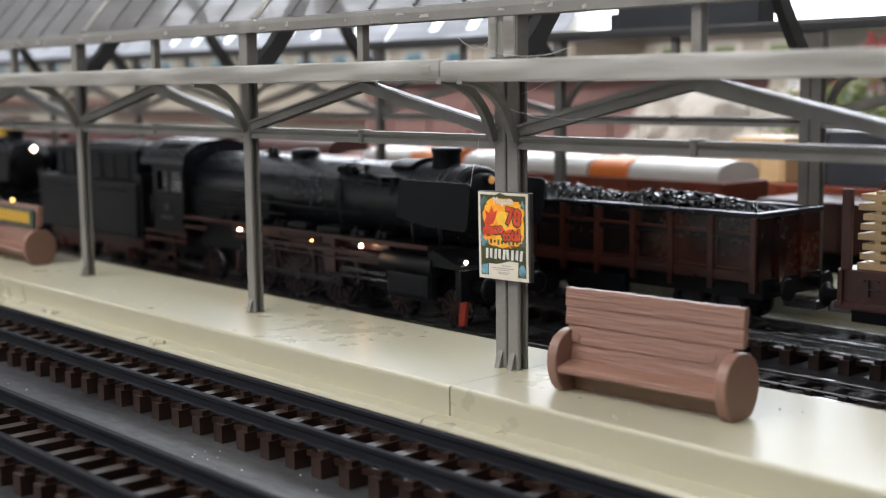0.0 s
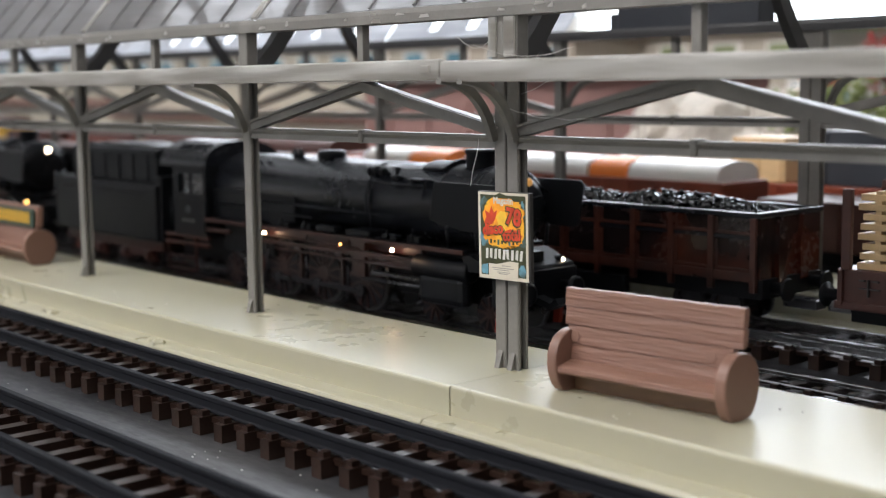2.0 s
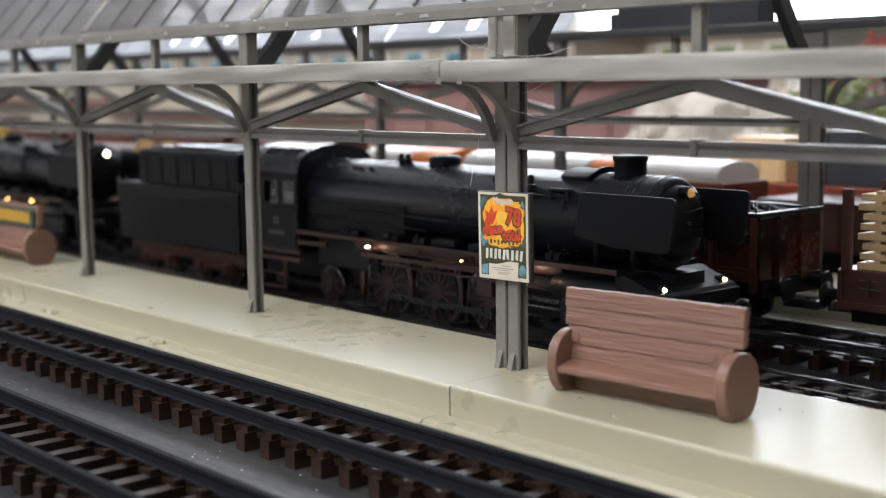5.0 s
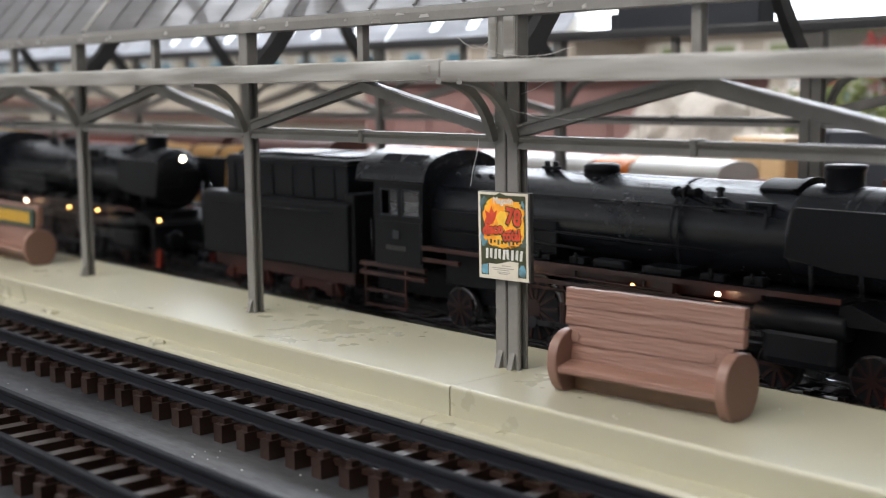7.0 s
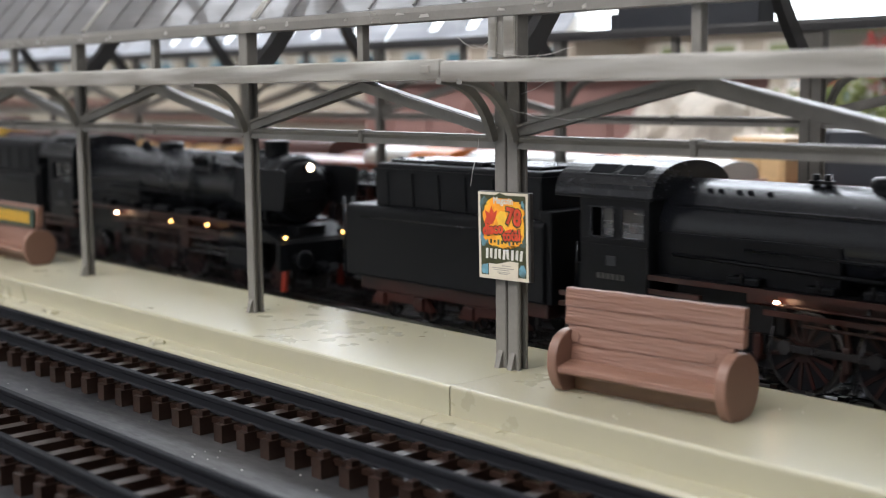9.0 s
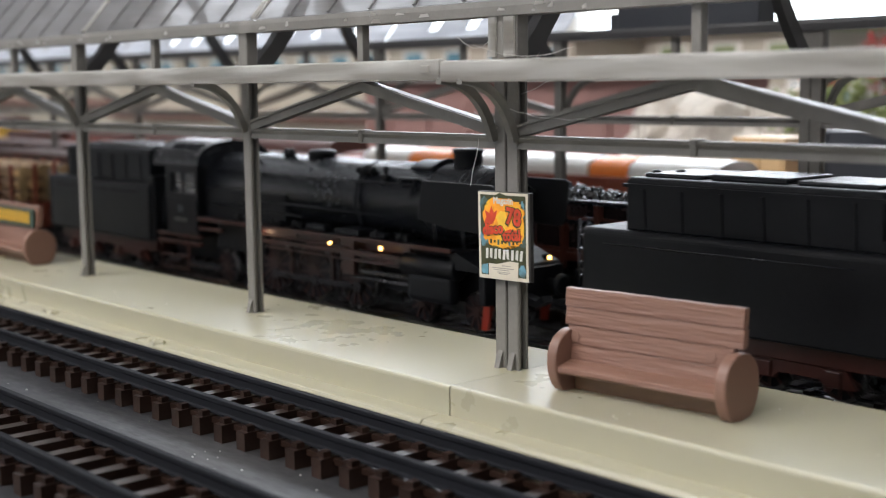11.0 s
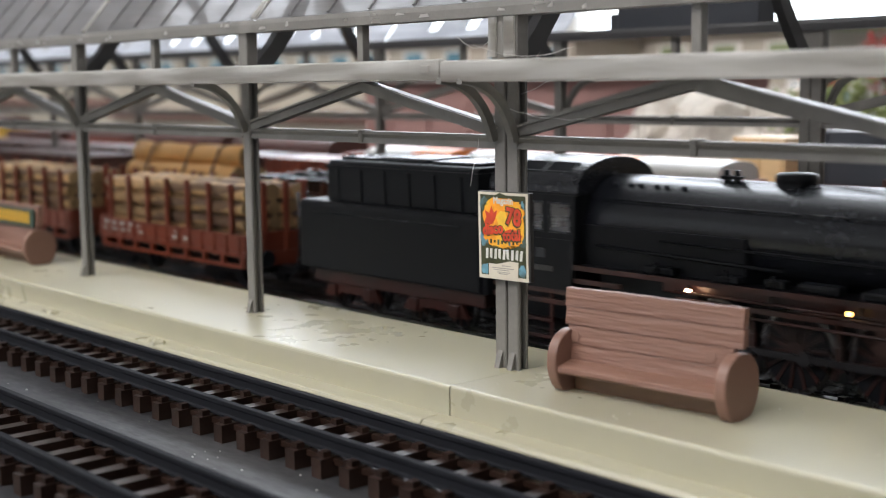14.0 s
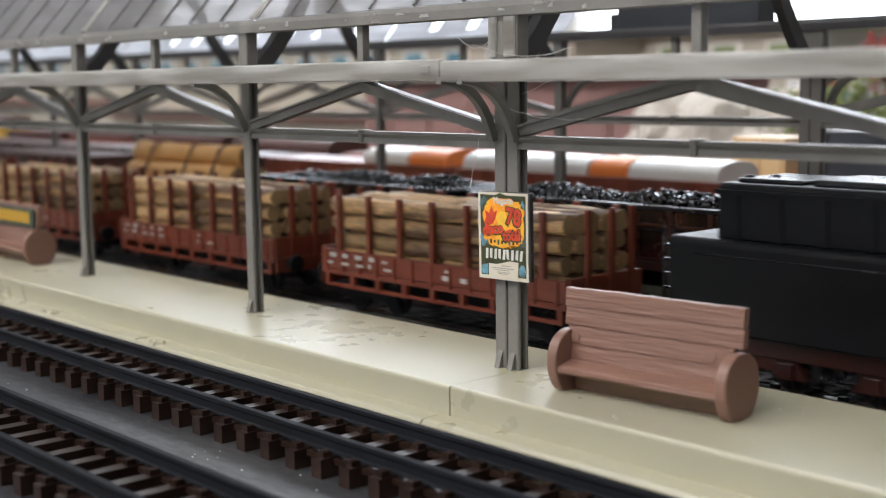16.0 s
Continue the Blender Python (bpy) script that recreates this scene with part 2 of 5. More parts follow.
def tube(bm, p0, p1, r0, r1=None, seg=12, caps=True):
    """A tapered round bar from p0 to p1."""
    r1 = r0 if r1 is None else r1
    a, b = Vector(p0), Vector(p1)
    q = (b - a).to_track_quat("Z", "Y")
    rings = []
    for c, r in ((a, r0), (b, r1)):
        rings.append([bm.verts.new(c + q @ Vector((r * math.cos(2 * math.pi * k / seg), r * math.sin(2 * math.pi * k / seg), 0))) for k in range(seg)])
    for k in range(seg):
        f = bm.faces.new((rings[0][k], rings[0][(k + 1) % seg], rings[1][(k + 1) % seg], rings[1][k]))
        f.smooth = True
    if caps:
        bm.faces.new(rings[0][::-1])
        bm.faces.new(rings[1])
    return bm


def lathe(bm, profile, axis="x", centre=(0, 0, 0), seg=28):
    """Turns (along, radius) pairs about an axis; the ends are closed."""
    c = Vector(centre)
    rings = []
    for u, r in profile:
        ring = []
        for k in range(seg):
            a = 2 * math.pi * k / seg
            p = {"x": (u, r * math.cos(a), r * math.sin(a)), "y": (r * math.sin(a), u, r * math.cos(a)), "z": (r * math.cos(a), r * math.sin(a), u)}[axis]
            ring.append(bm.verts.new(c + Vector(p)))
        rings.append(ring)
    for a, b in zip(rings, rings[1:]):
        for k in range(seg):
            f = bm.faces.new((a[k], a[(k + 1) % seg], b[(k + 1) % seg], b[k]))
            f.smooth = True
    bm.faces.new(rings[0][::-1])
    bm.faces.new(rings[-1])
    return bm


def prism(bm, pts, axis, a, b, bevel=0.0):
    """A closed outline pushed from a to b along an axis. pts: the two other coordinates, in x, y, z order."""
    def at(p, v):
        return {"x": (v, p[0], p[1]), "y": (p[0], v, p[1]), "z": (p[0], p[1], v)}[axis]
    r0, r1 = [bm.verts.new(at(p, a)) for p in pts], [bm.verts.new(at(p, b)) for p in pts]
    n = len(pts)
    fs = [bm.faces.new((r0[k], r0[(k + 1) % n], r1[(k + 1) % n], r1[k])) for k in range(n)]
    fs += [bm.faces.new(r0[::-1]), bm.faces.new(r1)]
    if bevel:
        bmesh.ops.bevel(bm, geom=list({e for f in fs for e in f.edges}), offset=bevel, segments=2, profile=0.5, affect="EDGES")
    return bm


def strip(bm, path, w, h, side=(0, 1, 0)):
    """A bar of section w (along side) by h that follows a path of points."""
    s = Vector(side).normalized()
    rings = []
    for i, p in enumerate(path):
        p = Vector(p)
        d = (Vector(path[min(i + 1, len(path) - 1)]) - Vector(path[max(i - 1, 0)])).normalized()
        u = s.cross(d).normalized()
        rings.append([bm.verts.new(p + s * a * w / 2 + u * b * h / 2) for a, b in ((-1, -1), (1, -1), (1, 1), (-1, 1))])
    for a, b in zip(rings, rings[1:]):
        for k in range(4):
            bm.faces.new((a[k], a[(k + 1) % 4], b[(k + 1) % 4], b[k]))
    bm.faces.new(rings[0][::-1])
    bm.faces.new(rings[-1])
    return bm


def mesh_of(name, bm, material):
    bmesh.ops.recalc_face_normals(bm, faces=bm.faces[:])
    bmesh.ops.scale(bm, vec=(MM, MM, MM), verts=bm.verts[:])
    me = bpy.data.meshes.new(name)
    bm.to_mesh(me)
    bm.free()
    for m in material if isinstance(material, (list, tuple)) else (material,):
        me.materials.append(m)
    return me


def part(name, bm, material, parent=None, label="", at=(0, 0, 0)):
    ob = new(name, bm if isinstance(bm, bpy.types.Mesh) else mesh_of(name, bm, material))
    ob.location = Vector(at) * MM
    ob.parent = parent
    if label:
        ob["label"] = label
    return ob


def thing(name, at, label, category, group="", kind=""):
    ob = new(name)
    ob.empty_display_size = 0.004
    ob.location = Vector(at) * MM
    return tagged(ob, label, category, group, kind)


def B():
    return bmesh.new()


# ---- plan ----
RAILTOP, GAUGE, GROUND = -3.6, 9.0, -8.3
T0, T1, T2, T3, T4, T5 = 65.9, 94.1, 150.2, 184.7, 238.0, 268.0
POST_Y, POST_X, BAY, POST2_Y, POST2_X = 118.4, -119.6, 60.1, 200.9, -127.5

# ---- room and table ----


def build_room():
    tagged(part("floor", box(B(), -3000, 2200, -1600, 1350, -1010, -1000), FLOORP), "brown floor of the room", "floor", kind="structure")
    tagged(part("ceiling", box(B(), -3000, 2200, -1600, 1350, 1400, 1410), CEILP), "white painted ceiling", "ceiling", kind="structure")
    tagged(part("wall_south", box(B(), -3000, 2200, -1620, -1600, -1000, 1400), WALLP), "pale grey plain wall", "wall", kind="structure")
    tagged(part("wall_west", box(B(), -3020, -3000, -1600, 1350, -1000, 1400), WALLP), "pale grey plain wall", "wall", kind="structure")
    tagged(part("wall_east", box(B(), 2200, 2220, -1600, 1350, -1000, 1400), WALLP), "pale grey plain wall", "wall", kind="structure")
    b = B()
    for q in ((-3000, -2400, -1000, 1400), (-100, 2200, -1000, 1400), (-2400, -100, -1000, 50), (-2400, -100, 1250, 1400)):
        box(b, q[0], q[1], 1350, 1370, q[2], q[3])
    tagged(part("wall_north", b, WALLP), "pale grey wall with a wide window", "wall", kind="structure")
    w = thing("window_1", (-1250, 1355, 50), "wide window with bright daylight behind it", "window", kind="structure")
    for k in range(5):
        part("window_frame", box(B(), -1150 + k * 565, -1110 + k * 565, -5, 20, 0, 1200), BRIGHTWHITE, w)
    part("pane", box(B(), -1150, 1150, 22, 26, 0, 1200), DAY, w, "bright daylight")
    tagged(part("ground", box(B(), -1900, 600, -60, 1300, GROUND - 16, GROUND), BOARD), "dark grey dusty baseboard under the tracks", "baseboard", kind="structure")
    c = thing("ceiling_light", (-350, -1000, 1372), "long white ceiling light", "ceiling light")
    part("frame", box(B(), -1140, 1140, -480, 480, 14, 28), BRIGHTWHITE, c)
    part("diffuser", box(B(), -1100, 1100, -450, 450, 6, 14), TUBE, c)


# ---- tracks ----


def rail_outline():
    return [(-0.5, 0), (0.5, 0), (0.5, 0.25), (0.28, 0.45), (0.28, 1.35), (0.48, 1.6), (0.48, 2.0), (0.38, 2.1), (-0.38, 2.1), (-0.48, 2.0), (-0.48, 1.6), (-0.28, 1.35), (-0.28, 0.45), (-0.5, 0.25)]


def sleeper_bm():
    b = B()
    box(b, -0.95, 0.95, -7.6, 7.6, 0, 2.35)
    for y in (-4.98, 4.98):
        for s in (-1, 1):
            box(b, -0.55, 0.55, y + s * 1.35 - 0.55, y + s * 1.35 + 0.55, 2.3, 3.05)
    return b


def build_track(y, label, x0, x1, near0, near1, phase, steel=None):
    t = thing("track", (0, y, GROUND), label, "railway track", "model tracks", "structure")
    for s in (-1, 1):
        part("rail", prism(B(), [(s * 4.98 + p[0], 2.6 + p[1]) for p in rail_outline()], "x", x0, x1), steel or RAIL, t)
    b = B()
    for s in (-1, 1):
        box(b, x0, x1, s * 4.98 - 0.8, s * 4.98 + 0.8, 1.5, 2.2)
    part("sleeper_web", b, SLEEPER, t, "brown strips between the sleepers")
    piece = mesh_of("sleeper", sleeper_bm(), SLEEPER)
    rest, n = B(), 0
    x = x0 + 2 + phase
    while x < x1 - 2:
        if near0 < x < near1:
            part("sleeper", piece, None, t, at=(x, 0, 0.02 * (n % 3)))
        else:
            box(rest, x - 0.95, x + 0.95, -7.6, 7.6, 0, 2.35)
        x += 5.34
        n += 1
    tagged(part("far_sleepers", rest, SLEEPER, t), "brown sleepers", kind="stuff")


# ---- platforms ----


def build_platforms():
    def slab(x0, x1, y0, y1, label):
        p = thing("platform", ((x0 + x1) / 2, (y0 + y1) / 2, GROUND), label, "platform", "station platforms", "structure")
        h, hx, hy = -GROUND, (x1 - x0) / 2, (y1 - y0) / 2
        part("slab", prism(B(), [(-hy, 0.0), (hy, 0.0), (hy, h - 0.35), (hy - 0.35, h), (-hy + 0.5, h), (-hy + 0.2, h - 0.08), (-hy + 0.06, h - 0.24), (-hy, h - 0.5)], "x", -hx, hx), CREAM, p)
        part("ledge", prism(B(), [(-hy - 3.4, 0), (-hy - 0.01, 0), (-hy - 0.01, h - 3.85), (-hy - 2.7, h - 4.0), (-hy - 3.15, h - 4.15), (-hy - 3.4, h - 4.5)], "x", -hx - (0.0 if x1 < -100 else 1.7), hx - (1.75 if x1 < -100 else 0)), CREAM, p, "narrow sloping ledge along the edge")
        return p

    slab(-900, -117.38, 105.4, 130.2, "cream plastic platform slab with a stepped edge")
    slab(-117.3, 260, 105.55, 132.6, "cream plastic platform slab with a visible joint")
    slab(-900, 260, 196.5, 222.0, "cream plastic platform between the rear tracks")
    for x, y, r in ((-185.5, 103.3, 1.3), (-187.6, 103.0, 0.8), (-224.0, 103.4, 1.1), (-228.0, 103.2, 0.9)):
        b = B()
        bmesh.ops.create_icosphere(b, subdivisions=2, radius=r)
        for v in b.verts:
            v.co *= 1 + 0.35 * noise.noise(v.co * 1.1 + Vector((x, 0, 0)))
        tagged(part("moulding_lump", b, CREAM, None, at=(x, y, -4.7 + r * 0.35)), "small cream lump of moulding flash on the ledge", "plastic lump", "moulding lumps")
    b = B()
    rnd = random.Random(4)
    for k in range(70):
        x, y = rnd.uniform(-330, -60), rnd.uniform(106, 129)
        r = rnd.uniform(0.05, 0.14)
        bmesh.ops.create_icosphere(b, subdivisions=1, radius=r, matrix=Matrix.Translation((x, y, r * 0.4)))
    for k in range(60):
        x, y = rnd.uniform(-260, -80), rnd.uniform(74, 86)
        r = rnd.uniform(0.05, 0.13)
        bmesh.ops.create_icosphere(b, subdivisions=1, radius=r, matrix=Matrix.Translation((x, y, GROUND + r * 0.4)))
    tagged(part("dust_specks", b, DUST), "pale specks of dust on platform and board", "dust", kind="stuff")


# ---- canopy over the platform ----


def post_outline(w):
    # a channel section, open towards +x
    return [(-w, -0.8), (-w + 0.12, -0.9), (w - 0.15, -0.9), (w, -0.75), (w, -0.45), (w - 0.8, -0.35), (w - 0.8, 0.45), (w, 0.55), (w, 0.9), (-w, 0.9)]


def build_canopy(y, x_ref, k0, k1, turn, label, low):
    """A row of posts with ties, braces, brackets, lower and upper chords and glazed roofs. turn: +1, hall side is +y."""
    c = thing("platform_canopy", (x_ref, y, low), label, "platform canopy", "glazed hall canopies")
    s = turn
    z0 = 0.0 - low

    def bar(name, b, label=""):
        return part(name, b, GREY, c, label)
    post = B()
    prism(post, [(p[0], s * p[1]) for p in post_outline(0.98)], "z", z0 + 0.0, z0 + 46.0)
    prism(post, [(s * -0.85, z0), (s * -1.75, z0), (s * -1.3, z0 + 1.5), (s * -0.85, z0 + 2.4)], "x", -0.5, 0.45, 0.12)
    box(post, -1.2, 1.2, -1.15, 1.0, z0 + 40.2, z0 + 46.0, 0.2)
    post_me = mesh_of("post", post, GREY)
    tie = B()
    prism(tie, [(-0.9, 28.9), (0.8, 28.9), (0.8, 30.6), (-0.6, 30.6), (-0.95, 30.2), (-0.6, 29.7)], "x", 1.3, BAY - 1.3)
    bmesh.ops.translate(tie, vec=(0, 0, z0), verts=tie.verts[:])
    box(tie, BAY / 2 - 0.5, BAY / 2 + 0.5, -1.05, 1.0, z0 + 28.8, z0 + 30.8, 0.2)
    tie_me = mesh_of("tie_beam", tie, GREY)
    braces = []
    for sg in (-1, 1):
        b = B()
        xa, xb = (1.2, BAY / 2) if sg < 0 else (BAY - 1.2, BAY / 2)
        strip(b, [(xa, 0, z0 + 31.0), (xb, 0, z0 + 37.2)], 1.7, 1.6, (0, 1, 0))
        strip(b, [(xa, s * -0.95, z0 + 31.55), (xb, s * -0.95, z0 + 37.75)], 0.6, 0.35, (0, 1, 0))
        braces.append(mesh_of("diagonal_brace", b, GREY))
    bracket = B()
    for dx, reach in ((0.0, 9.4),):
        pts = [(dx, s * -(1.2 + reach * u * u * 0.55 + reach * u * 0.45), z0 + 29.9 + 7.9 * (1 - (1 - u) ** 1.9)) for u in [i / 9 for i in range(10)]]
        strip(bracket, pts, 0.95, 1.15, (1, 0, 0))
    br_me = mesh_of("knee_bracket", bracket, GREY)
    strut_me = mesh_of("short_strut", box(B(), -0.7, 0.7, -0.65, 0.65, z0 + 40.0, z0 + 46.0, 0.15), GREY)
    rib = B()
    strip(rib, [(0, s * 1.4, z0 + 39.5), (0, s * 5.0, z0 + 43.5), (0, s * 9.5, z0 + 49.5), (0, s * 14, z0 + 58), (0, s * 24, z0 + 72), (0, s * 41.3, z0 + 84)], 1.8, 2.6, (1, 0, 0))
    rib_me = mesh_of("roof_rib", rib, RIBSHADE)
    chord_me = mesh_of("lower_chord", box(B(), 0, BAY, -1.2, 1.2, z0 + 37.9, z0 + 40.1), GREY)
    for k in range(k0, k1 + 1):
        x = k * BAY
        # where two canopy lengths meet the posts stand in pairs
        for dx, db in (((-0.9, -1.7), (1.4, 2.1)) if k == 0 else ((0, 0),)):
            part("post", post_me, None, c, at=(x + dx, 0, 0))
            part("knee_bracket", br_me, None, c, at=(x + db, 0, 0))
        part("roof_rib", rib_me, None, c, at=(x, 0, 0))
        if k < k1:
            part("tie_beam", tie_me, None, c, at=(x, 0, 0))
            part("diagonal_brace", braces[0], None, c, at=(x, 0, 0))
            part("diagonal_brace", braces[1], None, c, at=(x, 0, 0))
            part("short_strut", strut_me, None, c, at=(x + BAY / 2, 0, 0))
            part("lower_chord", chord_me, None, c, at=(x, 0, 0.0))
    xa, xb = k0 * BAY - 6, k1 * BAY + 6
    # rear beam: the shade under the hall roof is put into its colour
    part("upper_beam", prism(B(), [(-1.6, z0 + 45.8), (1.6, z0 + 45.8), (1.6, z0 + 47.0), (0.9, z0 + 47.7), (-1.4, z0 + 47.7), (-1.6, z0 + 47.0)], "x", xa, xb), GREY if turn > 0 else RIBSHADE, c, "roof beam with scuffed edge")
    # lean-to glazing over the platform edge, with a thick front edge
    joint = -1.7 if turn > 0 else 33
    for a, b2, dz in ((xa, joint, 0.1), (joint + 0.2, xb, -0.15)):
        b = B()
        prism(b, [(s * -10.6, z0 + 37.7 + dz), (s * -9.0, z0 + 37.6 + dz), (s * -9.0, z0 + 40.0 + dz), (s * -10.0, z0 + 40.3 + dz), (s * -10.6, z0 + 40.1 + dz)], "x", a, b2, 0.15)
        g = part("gutter", b, MILK, c, "milky plastic roof edge")
        part("lean_to_pane", prism(B(), [(s * -9.0, z0 + 38.2 + dz), (s * -1.3, z0 + 38.9 + dz), (s * -1.3, z0 + 39.7 + dz), (s * -9.0, z0 + 39.6 + dz)], "x", a, b2), MILK, c, "milky plastic roof strip")
    if turn > 0:
        for xa2, xb2 in ((-2.3, -0.9), (0.5, 2.4)):
            part("glue_plate", box(B(), xa2, xb2, -1.55, -1.2, z0 + 40.6, z0 + 45.7, 0.12), MILK, c, "milky glue-smeared joint plate")
        tab = B()
        box(tab, joint - 3.2, joint - 1.6, s * -10.9, s * -10.2, z0 + 38.6, z0 + 39.6, 0.15)
        part("moulding_tab", tab, MILK, c)
        rnd = random.Random(21)
        for k in range(34):
            x = rnd.uniform(-170, 40)
            b = B()
            w, z = rnd.uniform(0.4, 2.2), rnd.uniform(45.9, 47.0)
            prism(b, [(x, z0 + z), (x + w, z0 + z + rnd.uniform(-0.1, 0.1)), (x + w * 0.9, z0 + z + rnd.uniform(0.2, 0.7)), (x + w * 0.2, z0 + z + rnd.uniform(0.2, 0.6))], "y", s * -1.68, s * -1.5)
            part("scuff", b, MILK, c, "pale glue smear")
    # arched hall glazing with bars
    prof = [(1.3, 47.9), (9.5, 57.0), (14.5, 65.5), (24, 73.5), (41.0, 85.0)]
    if turn > 0:
        for k in range(k0, k1):
            b = B()
            for (ya, za), (yb, zb) in zip(prof, prof[1:]):
                strip(b, [((k + 0.5) * BAY, s * ya, z0 + za), ((k + 0.5) * BAY, s * yb, z0 + zb)], BAY - 1.6, 0.4, (1, 0, 0))
            part("roof_pane", b, PANE, c, "scratched clear roof glazing")
            for j in range(6):
                b = B()
                x = k * BAY + j * BAY / 6
                strip(b, [(x, s * ya, z0 + za + 0.3) for ya, za in prof], 1.6 if j == 0 else 0.5, 0.6, (1, 0, 0))
                part("glazing_bar", b, PANE if j else MILK, c)
    else:
        # frosted lean-to glazing behind the rear beam; narrow daylight gaps stand in for lamp reflections
        for k in range(k0, -1):
            x = k * BAY
            b = B()
            for ya, za, yb, zb, cuts in ((1.9, 47.9, 3.4, 49.6, ((0.6, BAY - 0.6),)), (3.4, 49.6, 6.6, 53.2, ((0.6, 14.0), (17.6, 27.0), (30.6, 44.5), (48.1, BAY - 0.6))), (6.6, 53.2, 9.4, 56.0, ((0.6, BAY - 0.6),))):
                for a, e in cuts:
                    strip(b, [(x + (a + e) / 2, ya, z0 + za), (x + (a + e) / 2, yb, z0 + zb)], e - a, 0.4, (1, 0, 0))
            part("roof_pane", b, FROST, c, "frosted roof glazing")
    return c


# ---- furniture ----


def build_bench(at, rz, sign):
    t = thing("bench", at, "brown plastic bench with a yellow and green sign board" if sign else "brown plastic bench with moulded wood grain and round ends", "bench", "platform benches")
    t.rotation_euler = (0, 0, radians(rz))
    L = 12.6
    # side cheeks: rounded outline, front is -y
    for s in (-1, 1):
        pts = []
        for a in range(0, 360, 15):
            c_, s_ = math.cos(radians(a)), math.sin(radians(a))
            pts.append((3.7 * math.copysign(abs(c_) ** (1.0 if s_ > 0 else 0.8), c_), max(0.0, 3.7 + (3.85 * abs(s_) ** 0.85 if s_ > 0 else -4.15 * abs(s_) ** 1.15))))
        x = L - 0.2 if s > 0 else -L + 1.7
        part("armrest", prism(B(), pts, "x", x - 0.72, x + 0.72, 0.22), BENCH, t, "rounded end cheek")
    rnd = random.Random(7)
    # four back planks, leaning back
    for k in range(4):
        z = 3.5 + k * 2.26
        b = B()
        h = 2.30
        y0 = -0.35 + (z - 4) * 0.05
        n = 14
        x0, x1 = -L + 1.6, L - 0.4
        if k >= 2:
            x0, x1 = -L + 1.25, L + 0.85
        r0, r1, r2, r3 = [], [], [], []
        for i in range(n + 1):
            x = x0 + (x1 - x0) * i / n
            w = 0.10 * noise.noise(Vector((x * 0.35, k * 7.1, 0)))
            end = 0.25 * rnd.random() if i in (0, n) else 0
            e = end if i == 0 else -end
            r0.append(b.verts.new((x + e, y0 - 0.35 + w * 0.5, z + 0.02 + w)))
            r1.append(b.verts.new((x + e, y0 - 0.12 + w * 0.5, z + h - 0.03 + w)))
            r2.append(b.verts.new((x + e, y0 + 0.95, z + h - 0.07 + w)))
            r3.append(b.verts.new((x + e, y0 + 0.75, z + 0.07 + w)))
        rows = (r0, r1, r2, r3)
        for q in range(4):
            for i in range(n):
                b.faces.new((rows[q][i], rows[q][i + 1], rows[(q + 1) % 4][i + 1], rows[(q + 1) % 4][i]))
        b.faces.new([r[0] for r in rows])
        b.faces.new([r[-1] for r in rows][::-1])
        bmesh.ops.recalc_face_normals(b, faces=b.faces[:])
        bmesh.ops.bevel(b, geom=[e for e in b.edges if len(e.link_faces) == 2 and e.calc_face_angle(0) > 0.9], offset=0.09, segments=2, affect="EDGES")
        part("back_plank", b, GRAIN, t)
    part("back_board", box(B(), -L + 1.8, L - 0.8, 0.1, 0.6, 2.2, 12.2), BENCH, t)
    part("seat", prism(B(), [(-3.3, 2.75), (-3.05, 2.45), (0.2, 3.1), (0.2, 4.0), (-3.0, 3.38), (-3.25, 3.25)], "x", -L + 2.0, L - 0.6), GRAIN, t, "seat plank with moulded grain")
    part("plinth", box(B(), -L + 2.0, L - 0.8, 0.1, 0.6, 0.0, 2.2), STAIN, t, "shaded back strip with old glue stains")
    for x in (-9.6, 9.4):
        b = B()
        tube(b, (x, -0.66, 6.75), (x, -0.2, 6.7), 0.68, 0.72, 14)
        part("moulding_mark", b, BENCH, t)
    if sign:
        sg = part("sign", box(B(), -11.4, 12.2, -1.1, -0.6, 7.9, 11.9, 0.1), AD_GREEN, t, "dark green sign with yellow bars")
        for k in range(13):
            part("letter_bar", box(B(), -10.4 + k * 1.65, -9.5 + k * 1.65, -1.2, -1.08, 8.7, 11.2), AD_YELLOW, sg)
    return t


def text_part(words, size, at, mat, parent, lean=0.0, bold=0.0):
    cu = bpy.data.curves.new("writing", "FONT")
    cu.body, cu.size, cu.align_x, cu.align_y = words, size * MM, "CENTER", "CENTER"
    cu.extrude, cu.offset, cu.resolution_u = 0.02 * MM, bold * MM, 2
    tmp = bpy.data.objects.new("writing_source", cu)
    me = bpy.data.meshes.new_from_object(tmp)
    bpy.data.objects.remove(tmp)
    me.materials.clear()
    me.materials.append(mat)
    ob = new("writing", me)
    ob.location, ob.rotation_euler = Vector(at) * MM, (radians(90), radians(-lean), 0)
    ob.parent = parent
    return ob


def blob(points, y0, y1):
    return prism(B(), points, "y", y0, y1)


